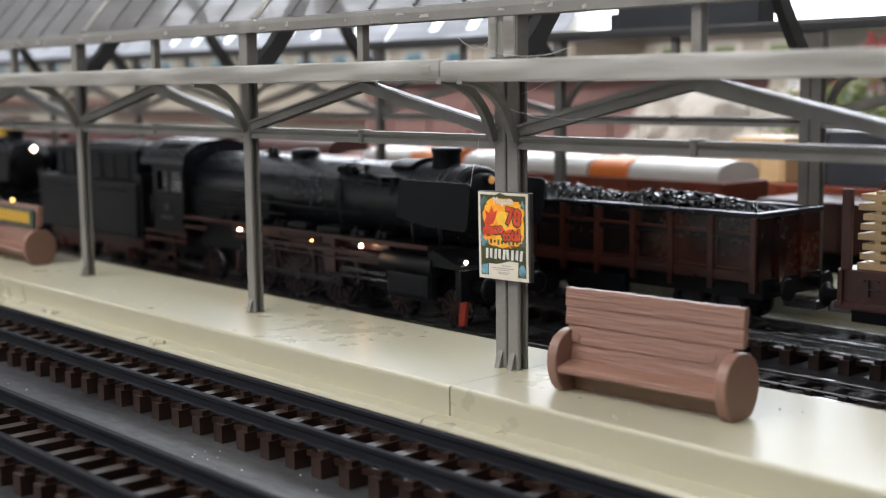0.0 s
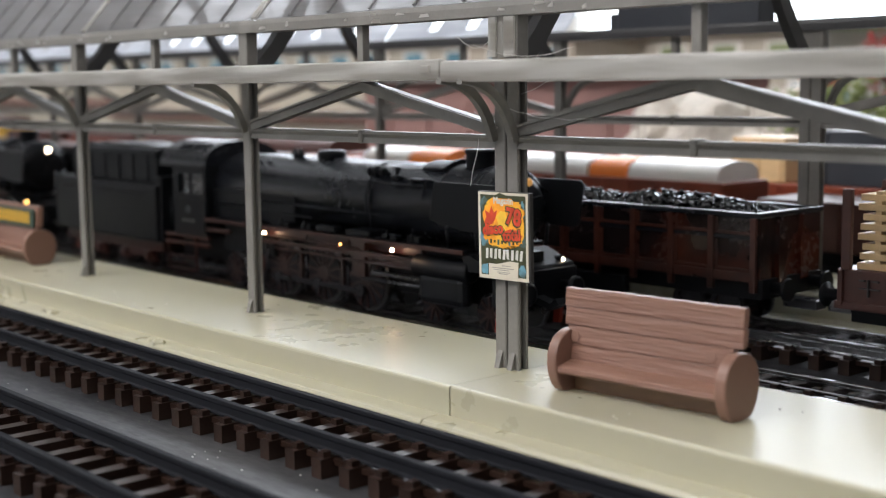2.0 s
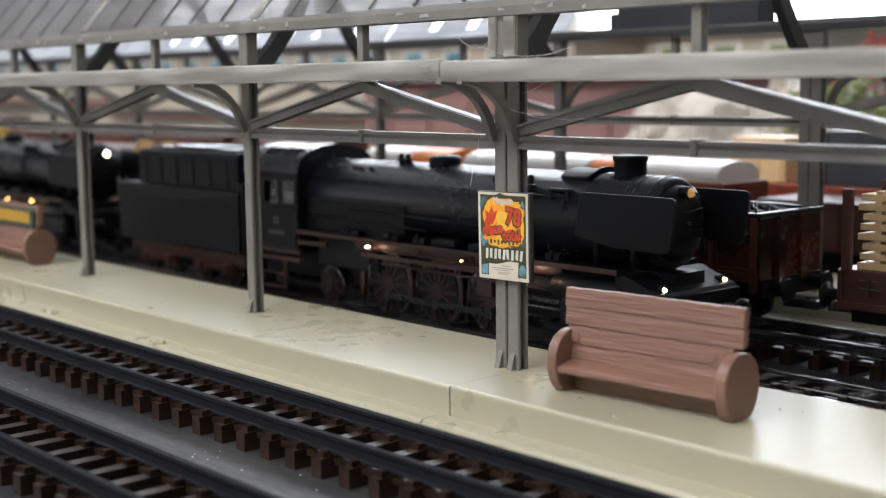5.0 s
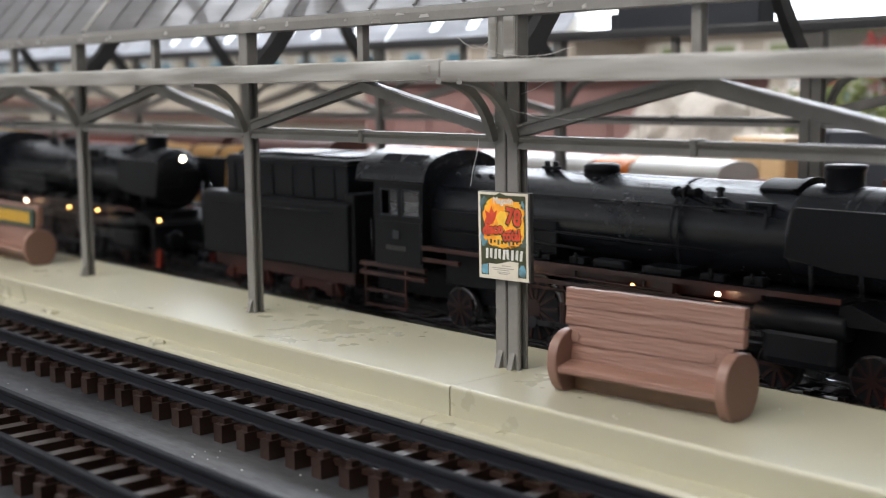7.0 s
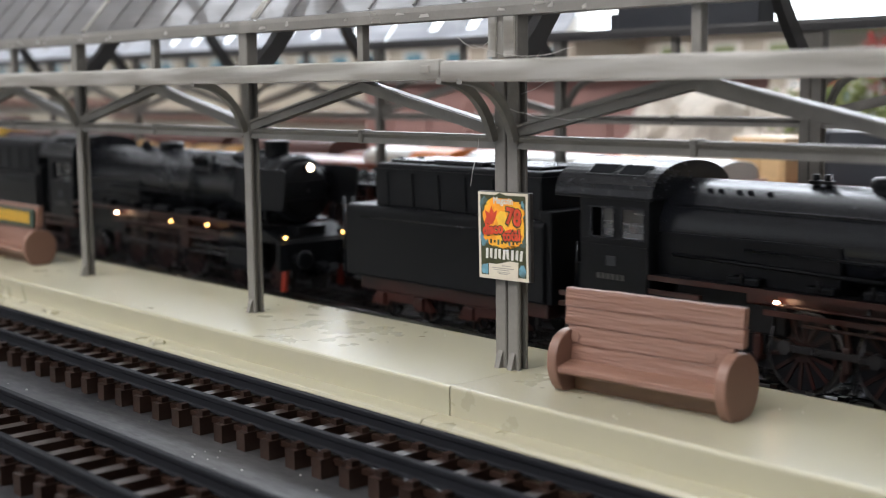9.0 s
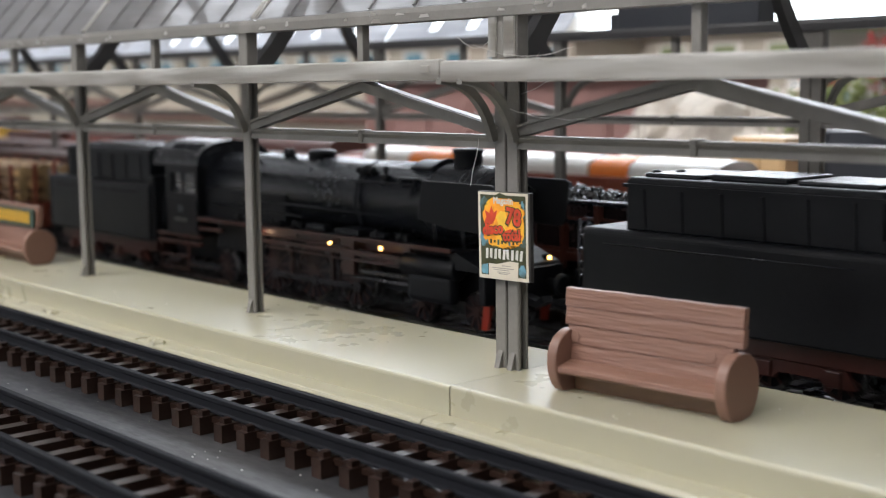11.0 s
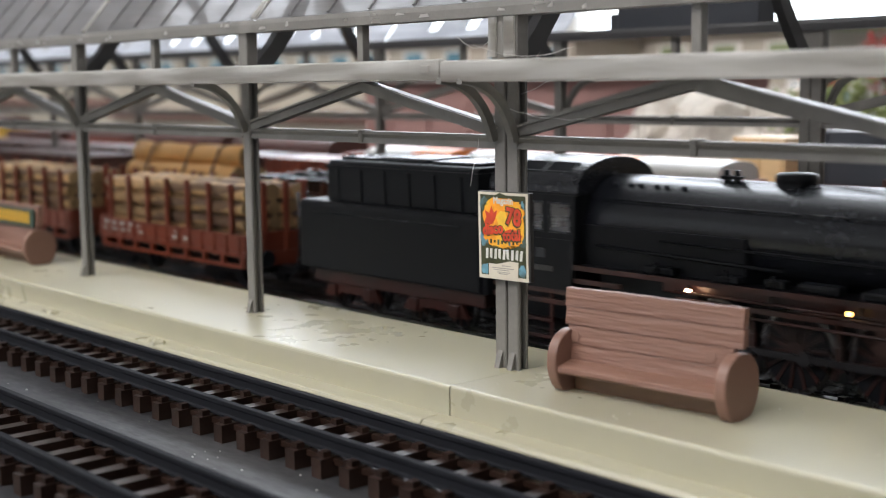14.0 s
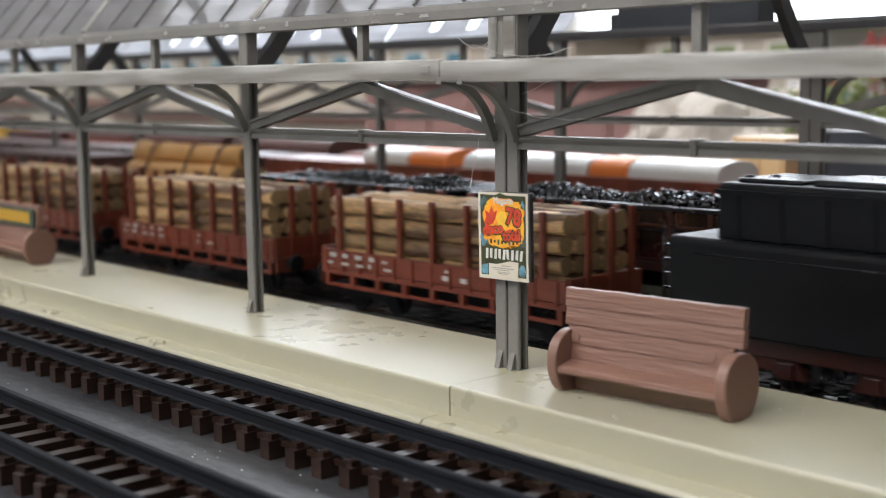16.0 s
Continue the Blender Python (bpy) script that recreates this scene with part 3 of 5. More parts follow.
def build_poster():
    t = thing("poster", (-119.1, POST_Y - 0.95, 17.6), "bright orange and blue concert poster on card fixed to a post", "poster")
    t.rotation_euler = (0, radians(-0.8), radians(1.5))
    t.scale = (0.885, 1.0, 0.97)
    w, h = 5.0, 5.85
    part("card", box(B(), -w, w + 0.35, -0.75, -0.1, -h, h + 0.1, 0.05), CARD, t, "dark card backing with rough edges")
    part("paper", box(B(), -w, w, -0.84, -0.75, -h, h), PAPER, t, "cream paper")
    part("ground_print", box(B(), -w + 0.5, w - 0.4, -0.87, -0.84, -h + 0.5, h - 0.35), P_DARK, t)
    rnd = random.Random(11)

    def ragged(cx, cz, rx, rz, n, j):
        return [(cx + rx * math.cos(2 * math.pi * i / n) * (1 + rnd.uniform(-j, j)), cz + rz * math.sin(2 * math.pi * i / n) * (1 + rnd.uniform(-j, j))) for i in range(n)]
    for cx, cz, rx, rz in ((-3.7, 4.2, 0.8, 1.0), (-3.9, -0.4, 0.6, 1.2), (4.0, 3.6, 0.5, 1.2), (4.0, -0.6, 0.55, 0.8), (-3.7, -4.5, 0.8, 0.8), (3.9, -4.5, 0.7, 0.8), (1.2, 4.9, 1.0, 0.3)):
        part("blue_print", blob(ragged(cx, cz, rx, rz, 16, 0.2), -0.888, -0.87), P_BLUE, t)
    part("dark_print", blob(ragged(0.0, 2.6, 4.3, 3.0, 26, 0.12), -0.89, -0.87), P_DARK, t)
    pts = []
    for i in range(44):
        a = 2 * math.pi * i / 44
        c_, s_ = math.cos(a), math.sin(a)
        pts.append((0.2 + 4.35 * math.copysign(abs(c_) ** 0.5, c_) * rnd.uniform(0.84, 1.02), 1.75 + 3.35 * math.copysign(abs(s_) ** 0.6, s_) * rnd.uniform(0.88, 1.03)))
    part("orange_print", blob(pts, -0.91, -0.89), P_ORANGE, t)
    part("yellow_print", blob([(-1.3, 2.6), (-0.4, 3.4), (0.7, 3.3), (0.9, 2.4), (1.7, 1.6), (0.6, 1.2), (0.9, 0.3), (0.1, -0.6), (-0.6, 0.4), (-1.6, 0.6), (-0.8, 1.6)], -0.93, -0.91), P_YELLOW, t)
    part("red_print", blob([(-3.8, 1.6), (-3.2, 2.5), (-3.5, 3.4), (-2.6, 3.0), (-2.2, 4.0), (-1.7, 3.1), (-1.0, 3.5), (-1.4, 2.4), (-1.9, 1.7), (-2.8, 1.3)], -0.95, -0.91), P_RED, t)
    part("red_print", blob(ragged(1.9, 0.2, 1.9, 0.85, 18, 0.14), -0.94, -0.91), P_RED, t)
    text_part("Magazin", 1.25, (0.2, -0.93, 4.75), P_LIGHT, t, 0, 0.03)
    text_part("78", 3.1, (2.2, -0.945, 2.55), P_DARK, t, -6, 0.26)
    text_part("78", 3.0, (2.3, -0.965, 2.6), P_RED, t, -6, 0.12)
    text_part("disco", 2.0, (-2.0, -0.955, 0.85), P_DARK, t, 6, 0.22)
    text_part("disco", 2.0, (-1.9, -0.975, 0.9), P_RED, t, 6, 0.10)
    text_part("total", 1.9, (1.8, -0.955, 0.1), P_DARK, t, 4, 0.24)
    text_part("total", 1.9, (1.9, -0.975, 0.15), P_RED, t, 4, 0.08)
    for k in range(9):
        part("small_print", box(B(), -3.3 + k * 0.75, -2.9 + k * 0.75, -0.93, -0.91, -1.15 + 0.12 * (k % 3), -0.55 + 0.1 * (k % 2)), P_DARK if k % 3 else P_BLUE, t)
    part("dark_band", blob([(-4.1, -1.5), (-2.0, -1.2), (0, -1.6), (2.0, -1.1), (4.2, -1.3), (4.2, -3.5), (2.2, -3.0), (0, -3.4), (-2.0, -3.6), (-4.1, -4.0)], -0.91, -0.87), P_DARK, t)
    for k in range(9):
        x = -3.5 + k * 0.86
        lean = 0.25 * rnd.uniform(-1, 1)
        part("letter_bar", blob([(x, -3.1 + 0.2 * (k % 2)), (x + 0.5, -3.1), (x + 0.5 + lean, -1.7), (x + lean, -1.75)], -0.93, -0.91), P_LIGHT, t)
    part("white_field", blob([(-2.9, -5.4), (3.0, -5.4), (3.1, -3.35), (1.4, -3.25), (0, -3.55), (-1.4, -3.8), (-2.9, -3.75)], -0.92, -0.87), PAPER, t)
    for z, a, c_ in ((-4.0, -0.2, 1.6), (-4.35, -2.3, 2.2), (-4.6, -1.9, 1.2), (-4.9, -1.2, 1.4), (-5.1, -0.9, 1.0)):
        part("print_line", box(B(), a, c_, -0.93, -0.92, z, z + 0.12), P_GREY, t)

# ---- the train ----
# Locomotive space: x = 0 under the lamp by the driving wheels, z = 0 on the rail, x forward.
WHEELS = []   # (wheelset, x, z, radius, carrier)
RODS = []     # (rod, x, z, throw)
CARRIED = []  # (thing, x at the start)


def wheelset(parent, x, r, spokes, mat, name="wheelset"):
    b = B()
    for s in (-1, 1):
        ya, yb = s * 3.9, s * 5.2
        lathe(b, [(min(ya, yb), r * 0.97), (min(ya, yb) + 0.1, r), (max(ya, yb) - 0.1, r), (max(ya, yb), r * 0.97)], "y", (0, 0, 0), 32)
    tube(b, (0, -4, 0), (0, 4, 0), 0.7, None, 8)
    w = part(name, b, STEEL if spokes else DARKST, parent, "", (x, 0, r))
    for s in (-1, 1):
        c = B()
        y0 = s * 5.21
        lathe(c, [(min(y0, y0 + s * 0.25), r * 0.88), (max(y0, y0 + s * 0.25), r * 0.86)], "y", (0, 0, 0), 32)
        part("wheel_disc", c, BLACK, w)
        if spokes:
            c = B()
            lathe(c, [(min(y0, y0 + s * 0.55), r * 0.24), (max(y0, y0 + s * 0.55), r * 0.2)], "y", (0, 0, 0), 14)
            for k in range(spokes):
                a = 2 * math.pi * k / spokes
                strip(c, [(r * 0.15 * math.cos(a), y0 + s * 0.3, r * 0.15 * math.sin(a)), (r * 0.87 * math.cos(a), y0 + s * 0.3, r * 0.87 * math.sin(a))], 0.35, 0.5, (0, 1, 0))
            pts = [(r * 0.86 * math.cos(a * 0.1 + 2.6), r * 0.86 * math.sin(a * 0.1 + 2.6)) for a in range(11)]
            prism(c, pts, "y", y0 + s * 0.1, y0 + s * 0.5)
            part("spokes", c, WHEELRED, w, "red spoked wheel centre")
    WHEELS.append((w, x, r, r))
    return w


def rounded_roof(half, z_side, z_top, n=14):
    return [(half * math.cos(math.pi * i / n), z_side + (z_top - z_side) * math.sin(math.pi * i / n) ** 0.8) for i in range(n + 1)]


def build_locomotive(x_start, label, amber):
    t = thing("steam_locomotive", (x_start, T2, RAILTOP), label, "steam locomotive", "double-headed engines")
    CARRIED.append((t, x_start))
    # boiler
    zc, r = 20.3, 6.9
    b = B()
    lathe(b, [(-21, 6.8), (-20.6, r), (48, r), (48.1, r + 0.12), (48.7, r + 0.12), (48.8, r), (60.4, r), (61.2, r - 0.3), (61.5, r - 0.9)], "x", (0, 0, zc), 48)
    boiler = part("boiler", b, BLACKG, t, "glossy black boiler")
    for x in (29.5, 56.0, 57.4, 60.2):
        lathe_b = lathe(B(), [(x - 0.22, r), (x - 0.2, r + 0.07), (x + 0.2, r + 0.07), (x + 0.22, r)], "x", (0, 0, zc), 48)
        part("boiler_band", lathe_b, BLACKG, boiler)
    b = lathe(B(), [(61.4, 5.7), (61.8, 5.6), (62.6, 4.4), (63.0, 2.0), (63.1, 0.3)], "x", (0, 0, zc), 36)
    part("smokebox_door", b, BLACK, t)
    b = B()
    for a in (-2, 2):
        strip(b, [(62.5, -4.6, zc + a), (63.2, 0, zc + a * 0.8), (62.8, 4.2, zc + a)], 0.5, 0.4, (1, 0, 0))
    tube(b, (63.0, 0, zc), (64.0, 0, zc), 0.35)
    part("door_hinge", b, BLACK, t)
    b = lathe(B(), [(24.5, 2.8), (26.6, 2.5), (29.0, 2.45), (29.4, 2.7), (29.9, 2.7), (30.0, 2.0)], "z", (52.6, 0, 0), 24)
    part("chimney", b, BLACK, t)
    b = B()
    lathe(b, [(25.6, 3.3), (26.6, 2.9), (27.2, 2.7), (27.4, 2.85), (28.2, 2.8), (28.55, 2.4), (28.7, 0.4)], "z", (11.0, 0, 0), 24)
    part("steam_dome", b, BLACK, t)
    b = B()
    arc = [radians(56 + 68 * i / 12) for i in range(13)]
    prism(b, [(7.5 * math.cos(a), zc + 7.5 * math.sin(a)) for a in arc] + [(6.5 * math.cos(a), zc + 6.5 * math.sin(a)) for a in arc[::-1]], "x", 42.0, 47.4, 0.3)
    prism(b, [(7.8 * math.cos(a), zc + 7.8 * math.sin(a)) for a in arc] + [(6.5 * math.cos(a), zc + 6.5 * math.sin(a)) for a in arc[::-1]], "x", 47.5, 48.2, 0.15)
    part("feed_water_heater", b, BLACK, t, "arched casing over the boiler")
    # boiler fittings: a lying check valve, an upright injector, a small shelf, twin valves by the cab
    b = B()
    tube(b, (28.6, -5.0, 25.5), (33.4, -5.0, 25.5), 0.55, 0.5, 10)
    for x, q in ((29.2, 0.8), (31.0, 0.95), (32.8, 0.75)):
        lathe(b, [(x - 0.3, q), (x + 0.3, q)], "x", (0, -5.0, 25.5), 10)
    tube(b, (31.0, -4.6, 24.6), (31.0, -5.0, 26.6), 0.35, 0.3, 8)
    part("check_valve", b, BLACK, t)
    b = B()
    tube(b, (36.8, -5.5, 23.4), (36.8, -5.1, 26.6), 0.5, 0.4, 10)
    box(b, 35.8, 37.8, -6.1, -4.9, 24.4, 25.2, 0.2)
    box(b, 36.1, 37.5, -6.3, -5.2, 23.2, 23.9, 0.2)
    tube(b, (36.2, -5.2, 26.2), (37.4, -5.2, 26.2), 0.3, None, 8)
    part("injector", b, BLACK, t)
    b = B()
    box(b, 41.6, 46.0, -6.4, -5.3, 24.5, 24.9, 0.1)
    for x in (42.0, 45.5):
        box(b, x - 0.25, x + 0.25, -6.4, -5.7, 23.2, 24.6)
    part("fitting_shelf", b, BLACK, t)
    for x in (0.5, 2.3):
        b = B()
        tube(b, (x, -1.0, 27.0), (x, -1.05, 28.6), 0.6, 0.45, 10)
        box(b, x - 0.8, x + 0.8, -1.7, -0.4, 27.3, 27.8, 0.15)
        part("safety_valve", b, BLACK, t)
    b = B()
    for p, q in (((31.0, -5.2, 25.4), (31.0, -6.7, 22.8)), ((31.0, -6.7, 22.8), (31.0, -7.15, 19.0)), ((31.0, -7.15, 19.0), (31.2, -6.6, 14.0))):
        tube(b, p, q, 0.13, None, 6)
    part("feed_pipe", b, BLACK, t)
    for k in range(6):
        b = B()
        a = 0.62
        bmesh.ops.create_icosphere(b, subdivisions=2, radius=0.42, matrix=Matrix.Translation((-17.2 + k * 2.4 + (0.6 if k % 2 else 0), -r * math.sin(a), zc + r * math.cos(a))))
        part("wash_plug", b, BLACKG, t)
    # firebox sides and pipes
    part("firebox", prism(B(), [(-7.0, 13.4), (7.0, 13.4), (7.1, 20), (-7.1, 20)], "x", -20.8, 8, 0.2), BLACK, t)
    for pts, rad in (([(-18, -7.3, 17.0), (14, -7.2, 16.2)], 0.28), ([(-6, -7.35, 18.6), (38, -7.1, 18.0)], 0.18)):
        b = B()
        for p, q in zip(pts, pts[1:]):
            tube(b, p, q, rad, None, 8)
        part("pipe", b, BLACK, t)
    # cab
    # open cab: side walls with window openings, front wall, two rear wings, floor and backhead
    wins = ((-31.8, -27.1), (-26.0, -21.5))
    cab = part("cab", box(B(), -33.7, -20.8, -8.44, 8.44, 9.6, 10.2), BLACK, t, "black cab with open glazed windows")
    for s in (-1, 1):
        ya, yb = sorted((s * 9.0, s * 8.45))
        part("side_panel", box(B(), -33.7, -20.8, ya, yb, 9.6, 18.5, 0.05), BLACK, cab)
        part("side_header", box(B(), -33.7, -20.8, ya, yb, 23.2, 24.8), BLACK, cab)
        for xa, xb in ((-33.7, wins[0][0]), (wins[0][1], wins[1][0]), (wins[1][1], -20.8)):
            part("window_pillar", box(B(), xa, xb, ya, yb, 18.5, 23.2), BLACK, cab)
        part("rear_wing", box(B(), -33.7, -33.2, min(s * 8.4, s * 4.5), max(s * 8.4, s * 4.5), 10.2, 24.8), BLACK, cab)
    part("front_wall", box(B(), -21.3, -20.8, -8.4, 8.4, 10.2, 25.4), BLACK, cab)
    part("backhead", box(B(), -24.6, -21.4, -4.0, 4.0, 10.2, 19.0, 0.4), BLACK, cab)
    part("cab_roof", prism(B(), [(9.0, 24.2)] + rounded_roof(9.1, 24.6, 29.7, 24) + [(-9.0, 24.2), (-8.6, 24.4), (8.6, 24.4)], "x", -38.6, -20.2), BLACKG, cab)
    for s in (-1, 1):
        part("eave", box(B(), -38.4, -20.4, s * 9.2 - 0.12, s * 9.2 + 0.12, 24.3, 24.65), BLACK, cab)
        for xa, xb in ((-33.6, -28.4), (-27.9, -22.6)):
            for name, m, q in (("roof_vent", BLACKG, (xa, xb, -1.35, 1.35, -0.3, 0.3, 0.1)), ("vent_slot", RAIL, (xa + 0.35, xb - 0.35, -1.0, 1.0, 0.28, 0.34, 0))):
                b = box(B(), *q)
                bmesh.ops.rotate(b, cent=(0, 0, 0), matrix=Matrix.Rotation(radians(-s * 33), 3, "X"), verts=b.verts[:])
                bmesh.ops.translate(b, vec=(0, s * 6.7, 28.1), verts=b.verts[:])
                part(name, b, m, cab)
    for x0, x1 in wins:
        for s in (-1, 1):
            b = B()
            for q in ((x0, x0 + 0.3, 18.5, 23.2), (x1 - 0.3, x1, 18.5, 23.2), (x0 + 0.3, x1 - 0.3, 18.5, 18.8), (x0 + 0.3, x1 - 0.3, 22.9, 23.2)):
                box(b, q[0], q[1], s * 8.85 - 0.22, s * 8.85 + 0.22, q[2], q[3])
            if x0 < -30:
                box(b, (x0 + x1) / 2 - 0.15, (x0 + x1) / 2 + 0.15, s * 8.85 - 0.2, s * 8.85 + 0.2, 18.8, 22.9)
            fr = part("window", b, BLACKG, cab)
            pane = part("pane", box(B(), x0 + 0.3 if x0 > -30 else (x0 + x1) / 2 + 0.15, x1 - 0.3, s * 8.8 - 0.06, s * 8.8 + 0.06, 18.8, 22.9), CABGLASS, fr)
            pane.visible_shadow = False
    for s in (-1, 1):
        part("waist_band", box(B(), -33.6, -20.9, s * 9.05 - 0.06, s * 9.05 + 0.06, 17.3, 17.6), BLACK, cab)
    for k in range(6):
        part("number_bar", box(B(), -30.4 + k * 0.9, -29.8 + k * 0.9, -9.12, -9.0, 12.6, 13.4), DIMGREY, cab)
    part("number_plate", box(B(), -28.6, -26.9, -9.15, -9.0, 14.6, 16.0), DARKBOX, cab)
    for z in (9.6, 8.0):
        part("cab_step_beam", box(B(), -38.0, -20.5, -9.0, -8.2, z - 0.35, z + 0.35), FRAME, t)
    lad = part("cab_ladder", strip(B(), [(-36.5, -8.8, 9.5), (-36.5, -8.8, 2.4), (-25.5, -8.8, 2.4), (-25.5, -8.8, 9.5)], 0.4, 0.5, (0, 1, 0)), FRAME, t)
    for x in (-31.0,):
        part("rung", box(B(), -36.5, -25.5, -9.0, -8.4, 4.8, 5.2), FRAME, lad)
    # running boards
    for s in (-1, 1):
        part("running_board", box(B(), -20.6, 58.0, min(s * 6.0, s * 9.2), max(s * 6.0, s * 9.2), 13.5, 14.0, 0.08), BLACK, t)
        part("running_board_edge", box(B(), -20.6, 58.0, s * 9.3 - 0.14, s * 9.3 + 0.14, 13.3, 14.05), FRAME, t, "dull red board edge")
        part("lower_beam", box(B(), -2, 52, s * 8.6 - 0.2, s * 8.6 + 0.2, 10.6, 11.3), FRAME, t)
        part("board_step", box(B(), -21.0, -12.0, s * 8.8 - 0.3, s * 8.8 + 0.3, 11.3, 12.0), FRAME, t)
        # smoke deflectors
        b = prism(B(), [(49.2, 18.4), (50.4, 24.6), (50.9, 24.9), (67.2, 24.9), (67.8, 24.6), (68.0, 24.0), (67.1, 17.8), (66.6, 17.2), (65.8, 17.0), (57, 17.2)], "y", s * 8.6 - 0.22, s * 8.6 + 0.22, 0.1)
        part("smoke_deflector", b, BLACK, t, "black smoke deflector plate")
        for x in (53, 60):
            b = B()
            tube(b, (x, s * 8.4, 22.5), (x, s * 5.2, 24.3), 0.25, None, 6)
            tube(b, (x, s * 8.4, 17.6), (x, s * 8.0, 13.9), 0.3, None, 6)
            part("deflector_stay", b, BLACK, t)
        b = B()
        box(b, 46.2, 57.6, min(s * 6.2, s * 9.2), max(s * 6.2, s * 9.2), 4.2, 9.6, 1.2)
        lathe(b, [(45.2, 1.7), (45.3, 1.9), (58.4, 1.9), (58.7, 1.5)], "x", (0, s * 7.9, 10.4), 16)
        part("cylinder", b, BLACK, t)
        b = B()
        tube(b, (45.9, s * 8.0, 6.6), (30, s * 8.0, 6.6), 0.35, None, 8)
        box(b, 33, 46, s * 8.0 - 0.5, s * 8.0 + 0.5, 7.6, 8.2)
        part("crosshead_guide", b, DARKST, t)
        b = B()
        box(b, 28, 31.5, s * 8.3 - 0.4, s * 8.3 + 0.4, 7, 13.2)
        strip(b, [(29.5, s * 8.3, 9.5), (45, s * 8.0, 10.3)], 0.4, 0.7, (0, 1, 0))
        part("valve_gear", b, FRAME, t)
    part("sandbox", box(B(), 26.0, 33.0, -8.8, 8.8, 14.0, 15.2, 0.3), BLACK, t)
    part("air_pump", box(B(), 17.0, 23.0, -9.0, -6.8, 14.0, 15.4, 0.5), BLACK, t)
    part("main_frame", box(B(), -40, 64, -3.3, 3.3, 4.2, 13.4), BLACK, t)
    part("ash_pan", box(B(), -18, 0, -6.5, 6.5, 7.4, 13.2, 0.4), BLACK, t)
    part("frame_pipework", box(B(), -6, 45, -6.9, -5.9, 11.4, 13.2, 0.3), FRAME, t)
    # front
    part("front_deck", prism(B(), [(57.5, 13.0), (59.0, 13.4), (65.2, 11.2), (65.6, 10.6), (57.5, 10.6)], "y", -9.0, 9.0, 0.1), BLACK, t)
    part("buffer_beam", box(B(), 64.6, 66.0, -9.2, 9.2, 5.4, 10.6, 0.15), BLACK, t, "black buffer beam")
    for y in (-5.6, 5.6):
        b = lathe(B(), [(66, 1.0), (68.6, 1.0), (68.7, 1.9), (69.3, 1.9), (69.5, 1.4)], "x", (0, y, 7.6), 16)
        part("buffer", b, BLACK, t)
        lp = part("head_lamp", lathe(B(), [(63.4, 0.6), (64.6, 0.75), (64.8, 0.6)], "x", (0, y * 1.25, 11.7), 12), BLACK, t)
        part("lamp_glass", lathe(B(), [(64.8, 0.36), (65.0, 0.3), (65.1, 0.12)], "x", (0, y * 1.25, 11.7), 10), AMBER if amber else LAMP, lp, "glowing lamp glass")
    lp = part("top_lamp", lathe(B(), [(61.0, 0.85), (63.6, 0.95), (63.8, 0.8)], "x", (0, 0, 24.9), 12), BLACK, t)
    # the leading engine's top lamp is unlit; its amber glass only gets an added glow
    part("lamp_glass", lathe(B(), [(63.8, 0.72), (64.1, 0.6), (64.3, 0.2)], "x", (0, 0, 24.9), 10), LAMP if amber else UNLITGLOW, lp, "glowing lamp glass")
    b = B()
    strip(b, [(66, 0, 6), (69.5, 0, 5.2), (71.0, 0, 6.2)], 2.2, 1.1, (0, 1, 0))
    part("coupler", b, BLACK, t)
    for y in (-6.8, 6.8):
        part("rail_guard", prism(B(), [(63.0, 1.0), (64.4, 1.0), (65.2, 5.6), (63.6, 5.6)], "y", y - 0.35, y + 0.35), GUARDRED, t, "red rail guard")
    # small lamps over the running gear
    for x, z, m in ((0, 12.35, SPARK), (24.5, 12.2, AMBER if amber else BULB), (39.2, 12.5, AMBER if amber else SPARK)):
        b = B()
        bmesh.ops.create_icosphere(b, subdivisions=2, radius=0.24 if m is BULB else 0.36)
        part("running_lamp", b, m, t, "tiny lit lamp", (x, -8.75, z))
    # brake gear, sand pipes, handrails
    for x in (-4.8, 8.4, 21.4):
        b = B()
        strip(b, [(x, -6.2, 10.5), (x + 0.6, -6.2, 6.5), (x - 0.2, -6.2, 3.0)], 0.5, 0.7, (0, 1, 0))
        box(b, x - 0.2, x + 0.9, -6.6, -5.6, 4.0, 7.4, 0.2)
        part("brake_hanger", b, FRAME, t)
        b = B()
        for p, q in (((x + 4, -7.4, 13.4), (x + 3.2, -7.0, 9.0)), ((x + 3.2, -7.0, 9.0), (x + 1.4, -6.2, 1.6))):
            tube(b, p, q, 0.2, None, 6)
        part("sand_pipe", b, DARKST, t)
    for z, y in ((23.9, -6.5),):
        b = B()
        tube(b, (-18.5, y, z), (45, y, z - 0.2), 0.16, None, 6)
        tube(b, (45, y, z - 0.2), (45, y * 1.04, z - 3.6), 0.16, None, 6)
        for k in range(9):
            tube(b, (-16 + k * 7.6, y, z), (-16 + k * 7.6, y * 0.86, z - 0.5), 0.16, None, 5)
        part("handrail", b, BLACKG, t)
    for x, z, w in ((-8, 14.6, 5), (4, 14.5, 4), (12, 14.7, 3), (36, 14.6, 4), (43, 14.8, 3)):
        b = B()
        box(b, x, x + w, -8.6, -6.9, 14.0, z + 0.5, 0.25)
        tube(b, (x + w / 2, -8.7, 14.4), (x + w / 2, -8.7, 15.8), 0.35, 0.25, 8)
        part("lubricator", b, BLACK, t)
    for x0, x1, z in ((-2, 30, 12.2), (4, 48, 9.9), (18, 46, 11.6)):
        b = B()
        tube(b, (x0, -8.9, z), (x1, -8.7, z - 0.3), 0.22, None, 6)
        part("pipe_run", b, FRAME, t)
